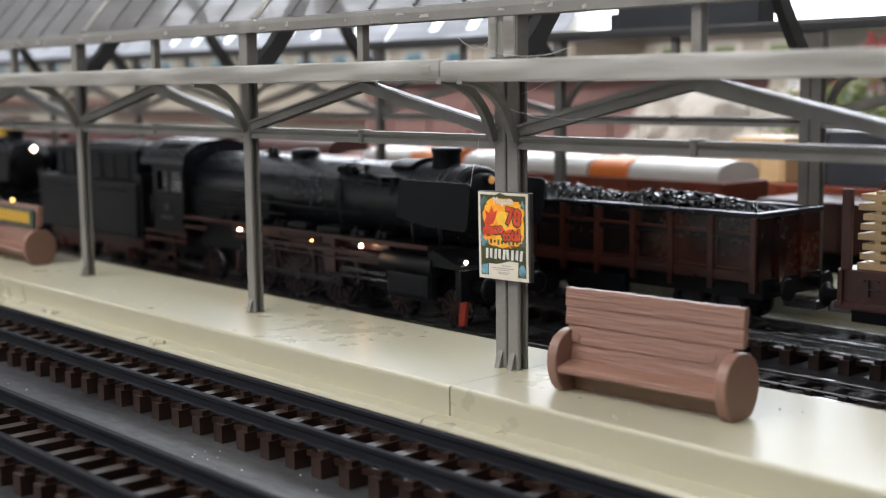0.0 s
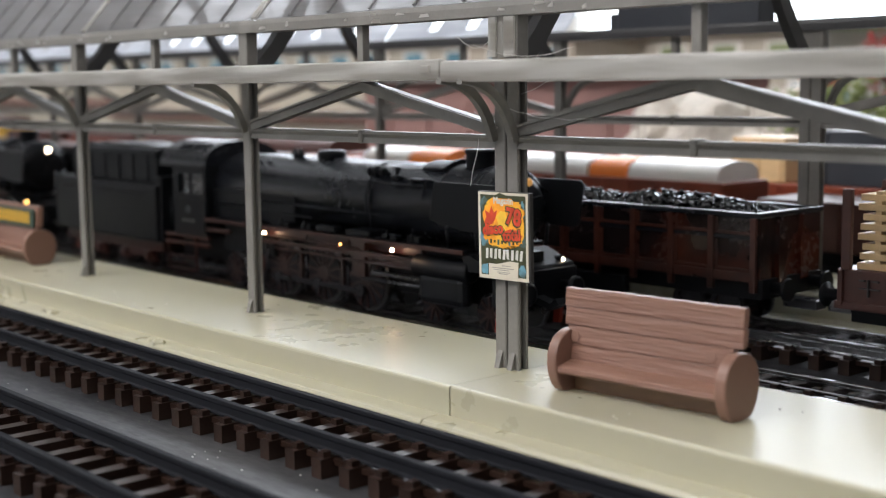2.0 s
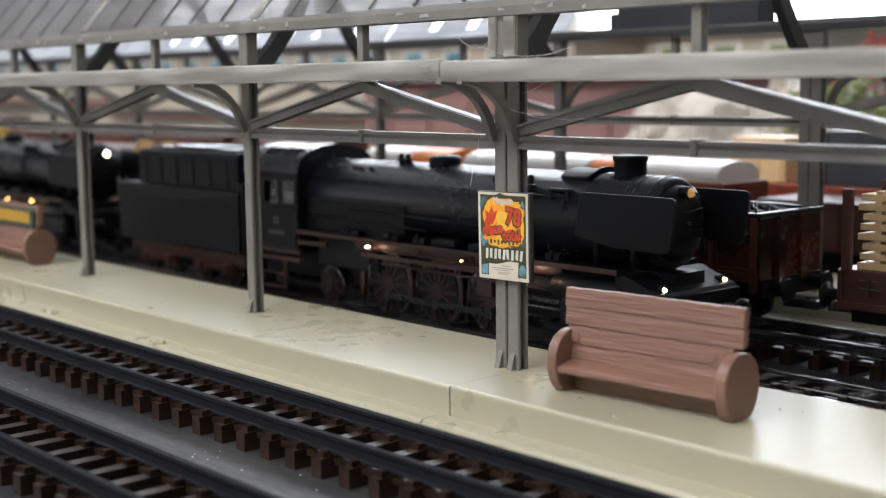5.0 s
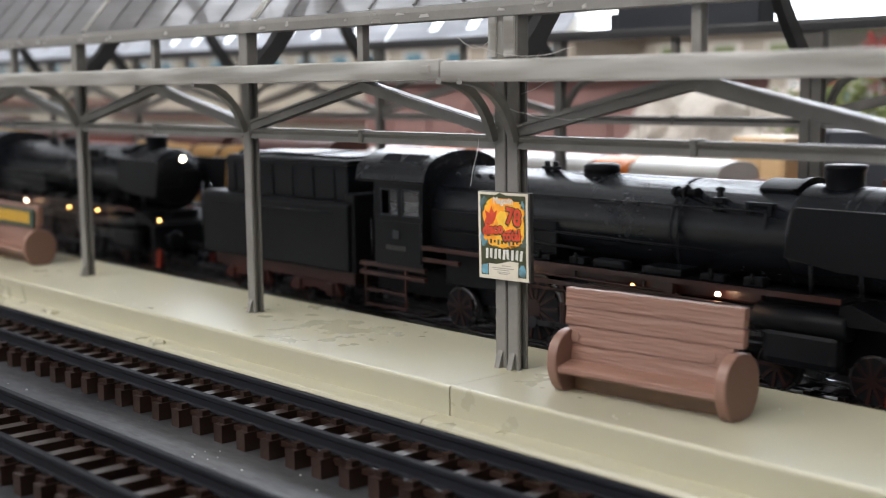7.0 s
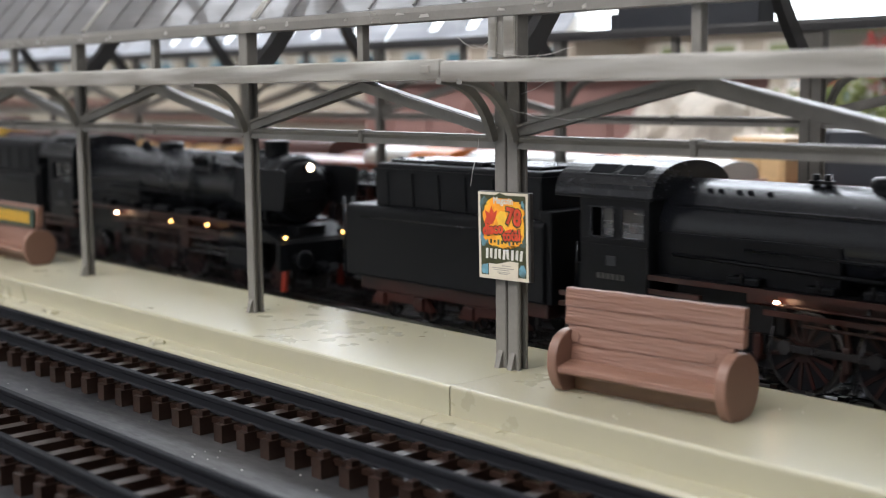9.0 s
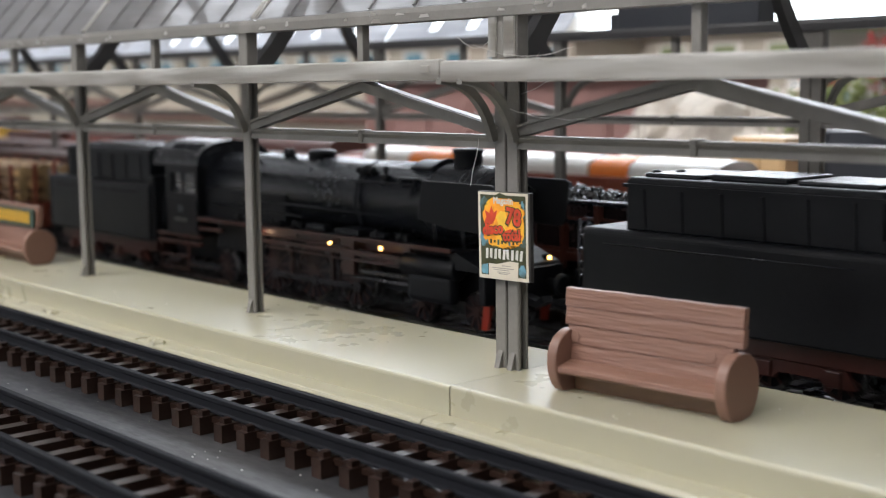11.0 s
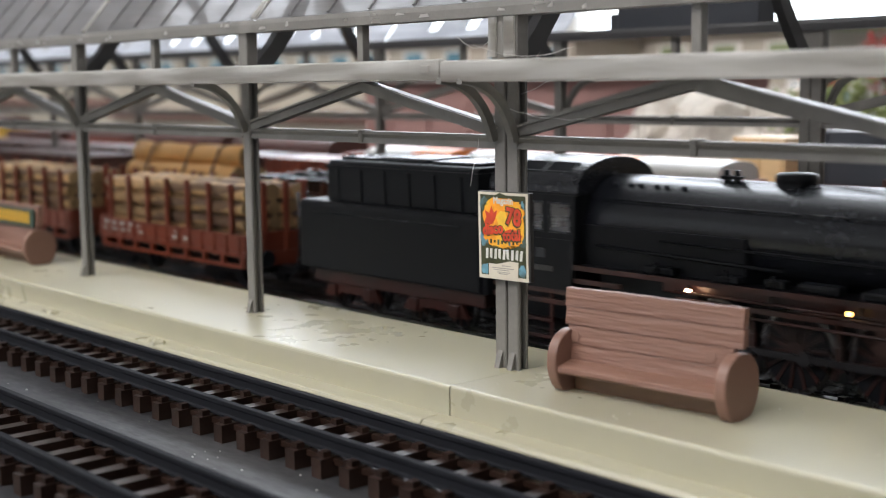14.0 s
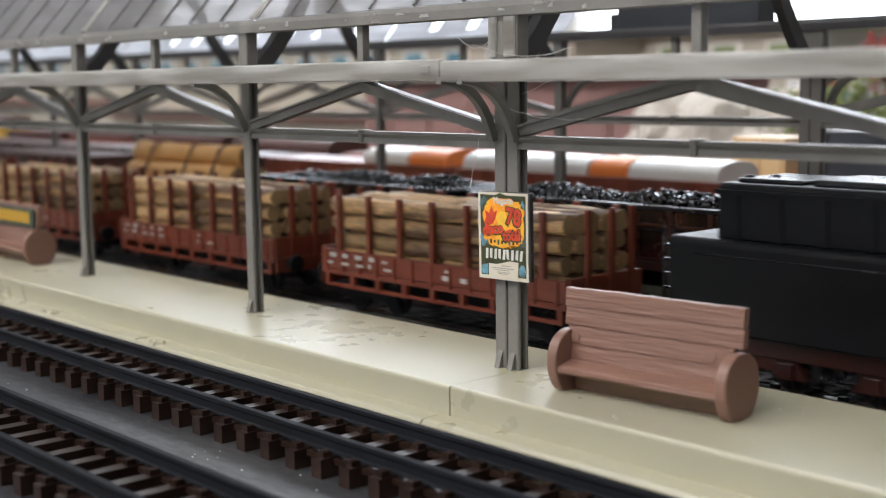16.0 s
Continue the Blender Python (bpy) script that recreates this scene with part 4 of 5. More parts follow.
    for y in (-9.1, 9.1):
        for x in (-34.1, -20.9):
            b = B()
            tube(b, (x, y * 1.02, 10.8), (x, y * 1.02, 17.6), 0.15, None, 6)
            part("cab_handrail", b, BLACKG, cab)
        b = B()
        tube(b, (-86, y, 17.8), (-46, y, 17.8), 0.14, None, 6)
        part("tender_rail", b, BLACKG, t)
    # wheels and rods
    for x in (2.0, 15.0, 28.0):
        wheelset(t, x, 5.75, 14, STEEL, "driving_wheelset")
    for x in (46.5, 60.3):
        wheelset(t, x, 3.4, 9, STEEL, "leading_wheelset")
    wheelset(t, -15.5, 3.6, 9, STEEL, "trailing_wheelset")
    for s in (-1, 1):
        b = B()
        strip(b, [(-13.6, 0, 0), (13.6, 0, 0)], 0.55, 0.9, (0, 1, 0))
        for x in (-13, 0, 13):
            tube(b, (x, -0.5, 0), (x, 0.5, 0), 1.0, None, 12)
        rod = part("coupling_rod", b, DARKST, t, "", (15, s * 6.4, 5.75))
        RODS.append((rod, 15.0, s * 6.4, 5.75, 2.1, 5.75))
    # tender
    part("tender_frame", box(B(), -88.5, -42, -7.2, 7.2, 4.6, 7.4, 0.2), FRAME, t)
    part("tender_tank", prism(B(), [(-9.0, 7.2), (9.0, 7.2), (9.0, 19.2), (8.4, 19.9), (-8.4, 19.9), (-9.0, 19.2)], "x", -90.4, -41.4, 0.35), BLACK, t, "black riveted water tank")
    part("tender_bunker", prism(B(), [(-7.6, 19.8), (7.6, 19.8), (7.6, 26.7), (7.0, 27.4), (-7.0, 27.4), (-7.6, 26.7)], "x", -83.2, -43.0, 0.3), BLACK, t)
    part("bunker_rim", box(B(), -83.6, -42.6, -7.9, 7.9, 26.0, 26.5), BLACK, t)
    for k in range(6):
        for s in (-1, 1):
            part("bunker_rib", prism(B(), [(-80.5 + k * 6.6, 20.0), (-79.5 + k * 6.6, 20.0), (-79.8 + k * 6.6, 25.8), (-80.2 + k * 6.6, 25.8)], "y", s * 7.6, s * 7.85), BLACK, t)
    for x0, x1, z in ((-81.5, -71.5, 27.6), (-70, -58, 27.85), (-56.5, -45, 27.6)):
        part("bunker_hatch", box(B(), x0, x1, -5.6, 5.6, 27.3, z + 0.4, 0.25), BLACKG, t)
    for x in (-79.5, -77.0):
        part("tender_fitting", lathe(B(), [(27.2, 0.8), (28.1, 0.75), (28.3, 0.4)], "z", (x - 1.5, -3.5 + (x + 79.5), 0), 10), BLACK, t)
    part("tender_front", box(B(), -43.0, -40.4, -8.2, 8.2, 7.0, 21.5, 0.3), BLACK, t)
    for k, z in enumerate((18.2, 16.2, 14.2, 12.2, 10.2)):
        part("ladder_rung", box(B(), -91.5, -91.0, -8.6, -6.6, z, z + 0.35), BLACKG, t)
    b = B()
    for y in (-8.6, -6.6):
        tube(b, (-91.2, y, 7.5), (-91.2, y, 21.0), 0.22, None, 6)
    part("tender_ladder", b, BLACKG, t)
    for y in (-5.6, 5.6):
        part("buffer", lathe(B(), [(-93.8, 1.4), (-93.6, 1.9), (-93.1, 1.9), (-93.0, 1.0), (-90.4, 1.0)], "x", (0, y, 7.8), 14), BLACK, t)
    part("coupler", strip(B(), [(-90, 0, 6), (-94.5, 0, 5.4), (-96.0, 0, 6.2)], 2.2, 1.1, (0, 1, 0)), BLACK, t)
    for x in (-83, -72.5, -60, -49.5):
        wheelset(t, x, 3.3, 9, STEEL, "tender_wheelset")
    for x in (-77.7, -54.7):
        part("tender_bogie", prism(B(), [(x - 8.2, 2.2), (x - 6.5, 4.9), (x + 6.5, 4.9), (x + 8.2, 2.2), (x + 4, 2.0), (x + 3, 3.0), (x - 3, 3.0), (x - 4, 2.0)], "y", -6.9, -6.0), FRAME, t)
        for dx in (-5.2, 5.2):
            part("axle_box", box(B(), x + dx - 1.1, x + dx + 1.1, -7.5, -6.6, 2.2, 4.4, 0.2), FRAME, t)
    return t


def log_bm(x0, x1, r, seed):
    b = B()
    rnd = random.Random(seed)
    n, seg = 8, 10
    rings = []
    for i in range(n + 1):
        x = x0 + (x1 - x0) * i / n
        ring = []
        for k in range(seg):
            a = 2 * math.pi * k / seg
            rr = r * (1 + 0.24 * noise.noise(Vector((x * 0.2 + seed * 3.7, math.cos(a), math.sin(a)))))
            ring.append(b.verts.new((x, rr * math.cos(a), rr * math.sin(a))))
        rings.append(ring)
    for p, q in zip(rings, rings[1:]):
        for k in range(seg):
            b.faces.new((p[k], p[(k + 1) % seg], q[(k + 1) % seg], q[k])).smooth = True
    for ring in (rings[0][::-1], rings[-1]):
        b.faces.new(ring).material_index = 1
    return b


LOGS = []


def build_log_wagon(x0, x1, moving=True):
    """A stake wagon with a load of logs; x0, x1: its ends at the start."""
    xc, half = (x0 + x1) / 2, (x1 - x0) / 2
    t = thing("stake_wagon", (xc, T2, RAILTOP), "oxide red stake wagon with low boarded sides", "goods wagon", "log wagons in the train")
    CARRIED.append((t, xc))
    part("deck", box(B(), -half, half, -8.3, 8.3, 7.6, 8.4), WAGONRED, t)
    for s in (-1, 1):
        side = part("side_board", box(B(), -half, half, s * 8.5 - 0.35, s * 8.5 + 0.35, 7.8, 11.2, 0.1), WAGONRED, t)
        for k in range(13):
            x = -half + 1.8 + k * (2 * half - 3.6) / 12
            part("hinge", box(B(), x - 0.28, x + 0.28, s * 8.95 - 0.2, s * 8.95 + 0.2, 7.2, 11.0), WAGONRED, side)
        for z in (8.5, 9.7):
            part("board_line", box(B(), -half + 0.2, half - 0.2, s * 8.87 - 0.06, s * 8.87 + 0.06, z + 0.12, z + 1.05), WAGONRED, side)
        sill = B()
        box(sill, -half, half, s * 8.3 - 0.5, s * 8.3 + 0.5, 6.7, 7.7)
        box(sill, -half + 1, half - 1, s * 8.3 - 0.35, s * 8.3 + 0.35, 4.4, 5.0)
        for k in range(9):
            x = -half + 1.5 + k * (2 * half - 3) / 8
            box(sill, x - 0.55, x + 0.55, s * 8.3 - 0.45, s * 8.3 + 0.45, 4.4, 6.8)
        part("sill", sill, WAGONRED, t, "open trussed side sill")
        for k in range(7):
            x = -half + 5.2 + k * (2 * half - 10.4) / 6
            part("stake", prism(B(), [(x - 0.55, 8.0), (x + 0.55, 8.0), (x + 0.45, 21.4), (x - 0.45, 21.4)], "y", s * 8.9, s * 8.0, 0.1), WAGONRED, t)
        if s < 0:
            rnd = random.Random(int(-x0))
            for k in range(13):
                x = -half + 2.6 + (k // 2) * 3.9 + rnd.uniform(-0.4, 0.4) + (12 if k > 9 else 0)
                w = rnd.choice((0.8, 1.5, 2.0))
                z = 9.9 if k % 2 else 8.6
                part("letter_bar", box(B(), x, x + w, -9.2, -9.15, z, z + rnd.choice((0.5, 0.8))), WHITE, side)
    for s in (-1, 1):
        part("end_board", box(B(), s * half - 0.4, s * half + 0.4, -8.4, 8.4, 7.6, 11.6, 0.1), WAGONRED, t)
        for y in (-4.4, 1.0, 5.6):
            part("end_stake", box(B(), s * half - 0.3 + s * 0.5, s * half + 0.3 + s * 0.5, y - 0.6, y + 0.6, 7.6, 21.8, 0.1), WAGONRED, t)
        part("buffer_beam", box(B(), s * half - 0.2 + s * 0.4, s * half + 0.2 + s * 0.6, -8.4, 8.4, 4.8, 7.6), WAGONRED, t)
        for y in (-5.6, 5.6):
            part("buffer", lathe(B(), sorted([(s * (half + 0.6), 1.0), (s * (half + 3.0), 1.0), (s * (half + 3.1), 1.8), (s * (half + 3.6), 1.6)]), "x", (0, y, 6.6), 14), BLACK, t)
        part("coupler", strip(B(), [(s * half, 0, 4.2), (s * (half + 5), 0, 3.8), (s * (half + 7.2), 0, 4.8)], 2.4, 1.4, (0, 1, 0)), BLACK, t)
    part("underframe", box(B(), -half + 2, half - 2, -4.0, 4.0, 4.2, 7.6), BLACK, t)
    for x in (-half * 0.62, half * 0.62):
        for dx in (-5.4, 5.4):
            wheelset(t, x + dx, 2.9, 0, DARKST)
        part("bogie", prism(B(), [(x - 8, 1.8), (x - 6.5, 4.6), (x + 6.5, 4.6), (x + 8, 1.8), (x + 3, 2.6), (x - 3, 2.6)], "y", -6.6, -5.6), BLACK, t)
    # the load
    g = thing("log_stack", (xc, T2, RAILTOP + 8.4), "stack of pale logs with dark bark patches on a stake wagon", "log stack", "log loads in the train")
    CARRIED.append((g, xc))
    rnd = random.Random(int(-x1))
    r = 1.62
    for row in range(4):
        for k in range(5 - (row == 3) * 0):
            y = -6.35 + k * 3.17 + (0.0 if row % 2 == 0 else 0.15)
            if row == 3:
                y = -6.2 + k * 3.1
            halves = ((-half + 2.4, -0.3), (0.3, half - 2.2))
            for a, b2 in halves:
                ea, eb = rnd.uniform(-0.7, 0.9), rnd.uniform(-0.9, 0.7)
                rr = r * rnd.uniform(0.84, 1.08)
                key = rnd.randrange(10 ** 6)
                ob = part("log", log_bm(a + ea, b2 + eb, rr, key % 97), (BARK, LOGEND), g, "", (0, y + rnd.uniform(-0.15, 0.15), 1.55 + row * 3.05 + rnd.uniform(-0.2, 0.3)))
    return t


# displacement of the train in mm, time by time
RUN = ((0, 0), (0.5, 0.4), (1, 2.3), (1.5, 5.0), (2, 8.7), (2.5, 13.2), (3, 18.0), (3.5, 22.9), (4, 28.0), (4.5, 34.2), (5, 41.2), (5.5, 49.2), (6, 57.9), (6.5, 67.3), (7, 77.2), (7.5, 88.0), (8, 100.0), (8.5, 112.7), (9, 125.6),
       (9.5, 139.3), (10, 153.4), (10.5, 167.8), (11, 182.6), (11.5, 198.0), (12, 214.7), (12.5, 231.8), (13, 249.0), (13.5, 268.0), (14, 288.5), (14.5, 309.8), (15, 331.8), (15.5, 353.7), (16, 375.5))


def shift_at(t):
    """Smooth reading of RUN."""
    k = min(int(t / 0.5), len(RUN) - 2)
    p = [RUN[max(0, min(len(RUN) - 1, k + d))][1] for d in (-1, 0, 1, 2)]
    u = (t - RUN[k][0]) / 0.5
    m0, m1 = (p[2] - p[0]) / 2, (p[3] - p[1]) / 2
    return (2 * u ** 3 - 3 * u * u + 1) * p[1] + (u ** 3 - 2 * u * u + u) * m0 + (-2 * u ** 3 + 3 * u * u) * p[2] + (u ** 3 - u * u) * m1


def motions():
    times = [i / 2 for i in range(33)]
    for ob, x0 in CARRIED:
        y, z = ob.location.y, ob.location.z
        walk(ob, [(t, pose((x0 + shift_at(t)) * MM, y, z)) for t in times])
    fine = [i / 8 for i in range(129)]
    for ob, x, z, r in WHEELS:
        walk(ob, [(t, pose(x * MM, 0, z * MM) @ Matrix.Rotation(shift_at(t) / r, 4, "Y")) for t in fine])
    for ob, x, y, z, throw, r in RODS:
        rows = []
        for t in fine:
            a = shift_at(t) / r + (0.4 if y < 0 else 2.0)
            rows.append((t, pose((x + throw * math.cos(a)) * MM, y * MM, (z - throw * math.sin(a)) * MM)))
        walk(ob, rows)

# ---- standing wagons and background ----


def coal_heap(x0, x1, y0, y1, z, seed, n=2300):
    b = B()
    rnd = random.Random(seed)
    for k in range(n):
        u, v = rnd.random(), rnd.random()
        x, y = x0 + (x1 - x0) * u, y0 + (y1 - y0) * v
        h = 0.5 + 3.4 * (math.sin(math.pi * v) ** 0.5) * (0.55 + 0.45 * abs(math.sin(u * 7.3 + seed))) * min(1, 0.3 + 6 * u, 0.3 + 6 * (1 - u))
        r = rnd.uniform(0.24, 0.62)
        m = Matrix.Translation((x, y, z + h * rnd.uniform(0.5, 1.0))) @ Euler((rnd.uniform(0, 6), rnd.uniform(0, 6), 0)).to_matrix().to_4x4() @ Matrix.Diagonal((r, r * rnd.uniform(0.6, 1.1), r * rnd.uniform(0.5, 0.9), 1))
        bmesh.ops.create_icosphere(b, subdivisions=1, radius=1.0, matrix=m) if k % 3 else bmesh.ops.create_cube(b, size=1.6, matrix=m)
    box(b, x0 - 0.6, x1 + 0.6, y0 - 0.6, y1 + 0.6, z - 3, z - 0.7)
    return b


def build_coal_wagon(x0, x1, y, seed, label):
    t = thing("coal_wagon", ((x0 + x1) / 2, y, RAILTOP), label, "goods wagon", "standing coal wagons")
    h = (x1 - x0) / 2
    part("floor_plate", box(B(), -h, h, -8.4, 8.4, 8.6, 9.4), RUSTY, t)
    for s in (-1, 1):
        side = part("side_wall", box(B(), -h, h, s * 8.6 - 0.3, s * 8.6 + 0.3, 8.8, 18.8), RUSTY, t)
        part("top_rim", box(B(), -h - 0.4, h + 0.4, s * 8.7 - 0.55, s * 8.7 + 0.55, 18.7, 19.6, 0.15), BLACKG, side)
        part("bottom_rail", box(B(), -h, h, s * 8.8 - 0.4, s * 8.8 + 0.4, 8.2, 9.8, 0.1), RUSTEDGE, side)
        part("waist_rail", box(B(), -h, h, s * 9.0 - 0.15, s * 9.0 + 0.15, 15.2, 15.8), BLACKG, side)
        for k in range(9):
            x = -h + 0.6 + k * (2 * h - 1.2) / 8
            part("side_post", box(B(), x - 0.55, x + 0.55, s * 9.0 - 0.45, s * 9.0 + 0.45, 6.6, 18.8, 0.1), RUSTEDGE, side)
        # pressed panels between the posts, low rust-edged lips round each
        for k in range(8):
            x = -h + 0.6 + (k + 0.5) * (2 * h - 1.2) / 8
            w = (2 * h - 1.2) / 16 - 0.75
            for z, zt in ((10.0, 14.9), (16.0, 18.5)):
                b = B()
                prism(b, [(x - w, z), (x + w, z), (x + w - 0.5, z + 0.45), (x - w + 0.5, z + 0.45)], "y", s * 8.9, s * 9.12)
                prism(b, [(x - w, z), (x - w + 0.5, z + 0.45), (x - w + 0.5, zt), (x - w, zt)], "y", s * 8.9, s * 9.12)
                part("panel_lip", b, RUSTEDGE, side)
        e = part("end_wall", box(B(), s * h - 0.3, s * h + 0.3, -8.6, 8.6, 8.8, 18.8), RUSTY, t)
        part("top_rim", box(B(), s * h - 0.55 + s * 0.1, s * h + 0.55 + s * 0.1, -9.2, 9.2, 18.75, 19.65, 0.15), BLACKG, e)
        for yy in (-3.2, 3.2):
            part("end_post", prism(B(), [(yy - 1.0, 8.0), (yy + 1.0, 8.0), (yy + 1.4, 13.5), (yy + 0.6, 18.8), (yy - 0.6, 18.8), (yy - 1.4, 13.5)], "x", s * h, s * (h + 1.1)), RUSTY, e)
        part("buffer_beam", box(B(), s * h - 0.2, s * (h + 0.2) + s * 0.7, -8.6, 8.6, 5.6, 8.8), BLACK, t)
        for yy in (-5.6, 5.6):
            part("buffer", lathe(B(), sorted([(s * (h + 0.6), 1.0), (s * (h + 3.4), 1.0), (s * (h + 3.5), 2.0), (s * (h + 4.0), 1.8)]), "x", (0, yy, 7.2), 16), BLACK, t)
        part("coupler", box(B(), min(s * h, s * (h + 6.5)), max(s * h, s * (h + 6.5)), -1.6, 1.6, 3.6, 5.2, 0.3), DARKST, t)
        for dx in (-0.62 * h - 4, -0.62 * h + 4):
            wheelset_plain(t, dx if s < 0 else -dx, 3.1)
    part("underframe", box(B(), -h + 1, h - 1, -6.0, 6.0, 5.0, 8.7), BLACK, t)
    part("brake_box", box(B(), -h * 0.2, h * 0.15, -8.0, -6.0, 3.2, 6.5, 0.3), BLACK, t)
    c = tagged(part("coal_load", coal_heap(-h + 1.2, h - 1.2, -7.4, 7.4, 17.6, seed), COAL, None, "", ((x0 + x1) / 2, y, RAILTOP)), "heap of glossy black coal in a wagon", "coal heap", "coal loads", "stuff")
    return t


def wheelset_plain(parent, x, r):
    b = B()
    for s in (-1, 1):
        lathe(b, [(s * 4.5 - 0.6, r), (s * 4.5 + 0.6, r)], "y", (0, 0, 0), 24)
    tube(b, (0, -4, 0), (0, 4, 0), 0.7, None, 8)
    return part("wheelset", b, DARKST, parent, "", (x, 0, r))


def build_timber_wagon(x0, x1, y):
    t = thing("timber_wagon", ((x0 + x1) / 2, y, RAILTOP), "dark brown wagon loaded with pale sawn planks", "goods wagon")
    h = (x1 - x0) / 2
    part("body", box(B(), -h, h, -8.8, 8.8, 6.8, 12.2, 0.2), BROWN, t)
    part("sill", box(B(), -h - 0.3, h + 0.3, -9.1, 9.1, 6.0, 7.2, 0.15), BROWN, t)
    for k in range(8):
        x = -h + 0.8 + k * (2 * h - 1.6) / 7
        part("bracket", box(B(), x - 0.4, x + 0.4, -9.3, -8.7, 6.6, 12.0, 0.1), BROWN, t)
    for k in range(3):
        part("stake", box(B(), -h + 0.6 + k * h * 0.95, -h + 2.2 + k * h * 0.95, -8.9, -8.0, 12.0, 24.4, 0.15), BROWN, t)
    part("end_post", box(B(), -h - 0.2, -h + 0.8, 4.0, 5.4, 12.0, 25.0, 0.1), BROWN, t)
    for xa, xb, za, zb in ((4.0, 7.4, 9.4, 9.55), (5.4, 5.6, 8.3, 10.9), (4.0, 4.9, 10.6, 10.8), (6.1, 7.2, 10.6, 10.8), (9.5, 12.5, 9.6, 10.3), (9.5, 11.4, 8.5, 9.1)):
        part("letter_bar", box(B(), -h + xa, -h + xb, -9.35, -8.8, za, zb), DIMGREY, t)
    for yy in (-5.6, 5.6):
        part("buffer", lathe(B(), [(-h - 4, 1.8), (-h - 3.5, 2.0), (-h - 3.4, 1.0), (-h, 1.0)], "x", (0, yy, 7.4), 16), BLACK, t)
    part("coupler", box(B(), -h - 6, -h, -1.6, 1.6, 3.8, 5.6, 0.3), STEEL, t)
    part("underframe", box(B(), -h + 1, h - 1, -6, 6, 3.6, 6.4), BLACK, t)
    for x in (-h * 0.7, -h * 0.45, h * 0.5, h * 0.75):
        wheelset_plain(t, x, 3.1)
    g = thing("plank_stack", ((x0 + x1) / 2, y, RAILTOP + 12.2), "stack of pale sawn planks with spacers", "plank stack")
    for row in range(8):
        for k in range(3):
            part("plank", box(B(), -h + 2.6 + (row % 3) * 0.4, h - 1, -7.6 + k * 5.2, -2.9 + k * 5.2, row * 1.5, row * 1.5 + 1.0, 0.1), PALEWOOD, g)
        for x in (-h + 6, 0, h - 6):
            part("spacer", box(B(), x - 0.5, x + 0.5, -7.6, 7.6, row * 1.5 + 1.0, row * 1.5 + 1.5), PALEWOOD, g)


def build_boxy_wagon(x0, x1, y, body, z1, roof, label, name="goods_wagon", load=None):
    t = thing(name, ((x0 + x1) / 2, y, RAILTOP), label, "goods wagon", "wagons on the rear tracks")
    h = (x1 - x0) / 2
    part("body", box(B(), -h, h, -8.8, 8.8, 6.4, z1, 0.3), body, t)
    part("underframe", box(B(), -h + 1, h - 1, -6, 6, 3.4, 6.5), BLACK, t)
    for k in range(int(h / 4)):
        x = -h + 3 + k * 8
        part("side_post", box(B(), x - 0.4, x + 0.4, -9.2, -8.7, 6.6, z1 - 0.4), body, t)
    for x in (-h * 0.7, -h * 0.45, h * 0.45, h * 0.7):
        wheelset_plain(t, x, 3.1)
    if roof:
        part("roof", prism(B(), [(8.9, z1 - 0.1)] + rounded_roof(8.9, z1, z1 + 4.5) + [(-8.9, z1 - 0.1)], "x", -h - 0.3, h + 0.3), roof, t)
    for s in (-1, 1):
        for yy in (-5.6, 5.6):
            part("buffer", lathe(B(), sorted([(s * h, 1.0), (s * (h + 3.4), 1.0), (s * (h + 3.5), 1.9), (s * (h + 4), 1.7)]), "x", (0, yy, 7.2), 12), BLACK, t)
    return t


def build_house(x0, x1, y, z0, z1, wall, roof, label, rows, cols, pane_mat, depth=120, ridge=40, first=0, trim_mat=None):
    t = thing("house", ((x0 + x1) / 2, y, z0), label, "model house", "model houses in the background")
    h = (x1 - x0) / 2
    H = z1 - z0
    part("wall", box(B(), -h, h, 0, depth, 0, H), wall, t)
    part("roof", prism(B(), [(-6, H), (depth + 6, H), (depth / 2, H + ridge)], "x", -h - 5, h + 5), roof, t)
    ww, wh = 2 * h / cols, H / rows
    if first:
        part("awning", box(B(), -h, h, -6, 0.5, H * 0.36, H * 0.44), TILEROOF, t, "brown awning along the wall")
    for r in range(first, rows):
        for c in range(cols):
            x, z = -h + (c + 0.5) * ww, (r + 0.25) * wh
            w = part("window", box(B(), x - ww * 0.27, x + ww * 0.27, -1.2, 0.2, z, z + wh * 0.55), trim_mat or BRIGHTWHITE, t)
            part("pane", box(B(), x - ww * 0.21, x + ww * 0.21, -1.6, -1.1, z + wh * 0.05, z + wh * 0.5), pane_mat, w)
    return t


def build_bush(at, r, seed, mat, label, name="bush"):
    t = thing(name, at, label, "model shrub", "model shrubs")
    rnd = random.Random(seed)
    b = B()
    for k in range(7):
        a = rnd.uniform(0, 6.28)
        tube(b, (0, 0, 0), (r * 0.6 * math.cos(a), r * 0.6 * math.sin(a), r * rnd.uniform(0.8, 1.5)), r * 0.05, r * 0.02, 6)
    part("twigs", b, TRUNK, t)
    b = B()
    for k in range(420):
        v = Vector((rnd.gauss(0, 1), rnd.gauss(0, 1), rnd.gauss(0, 1))).normalized() * r * rnd.uniform(0.35, 1.0) * (1 + 0.4 * math.sin(k))
        s = r * rnd.uniform(0.05, 0.13)
        bmesh.ops.create_icosphere(b, subdivisions=1, radius=s, matrix=Matrix.Translation(v + Vector((0, 0, r))) @ Matrix.Diagonal((1, 1, 0.6, 1)))
    tagged(part("leaves", b, mat, t), kind="stuff")


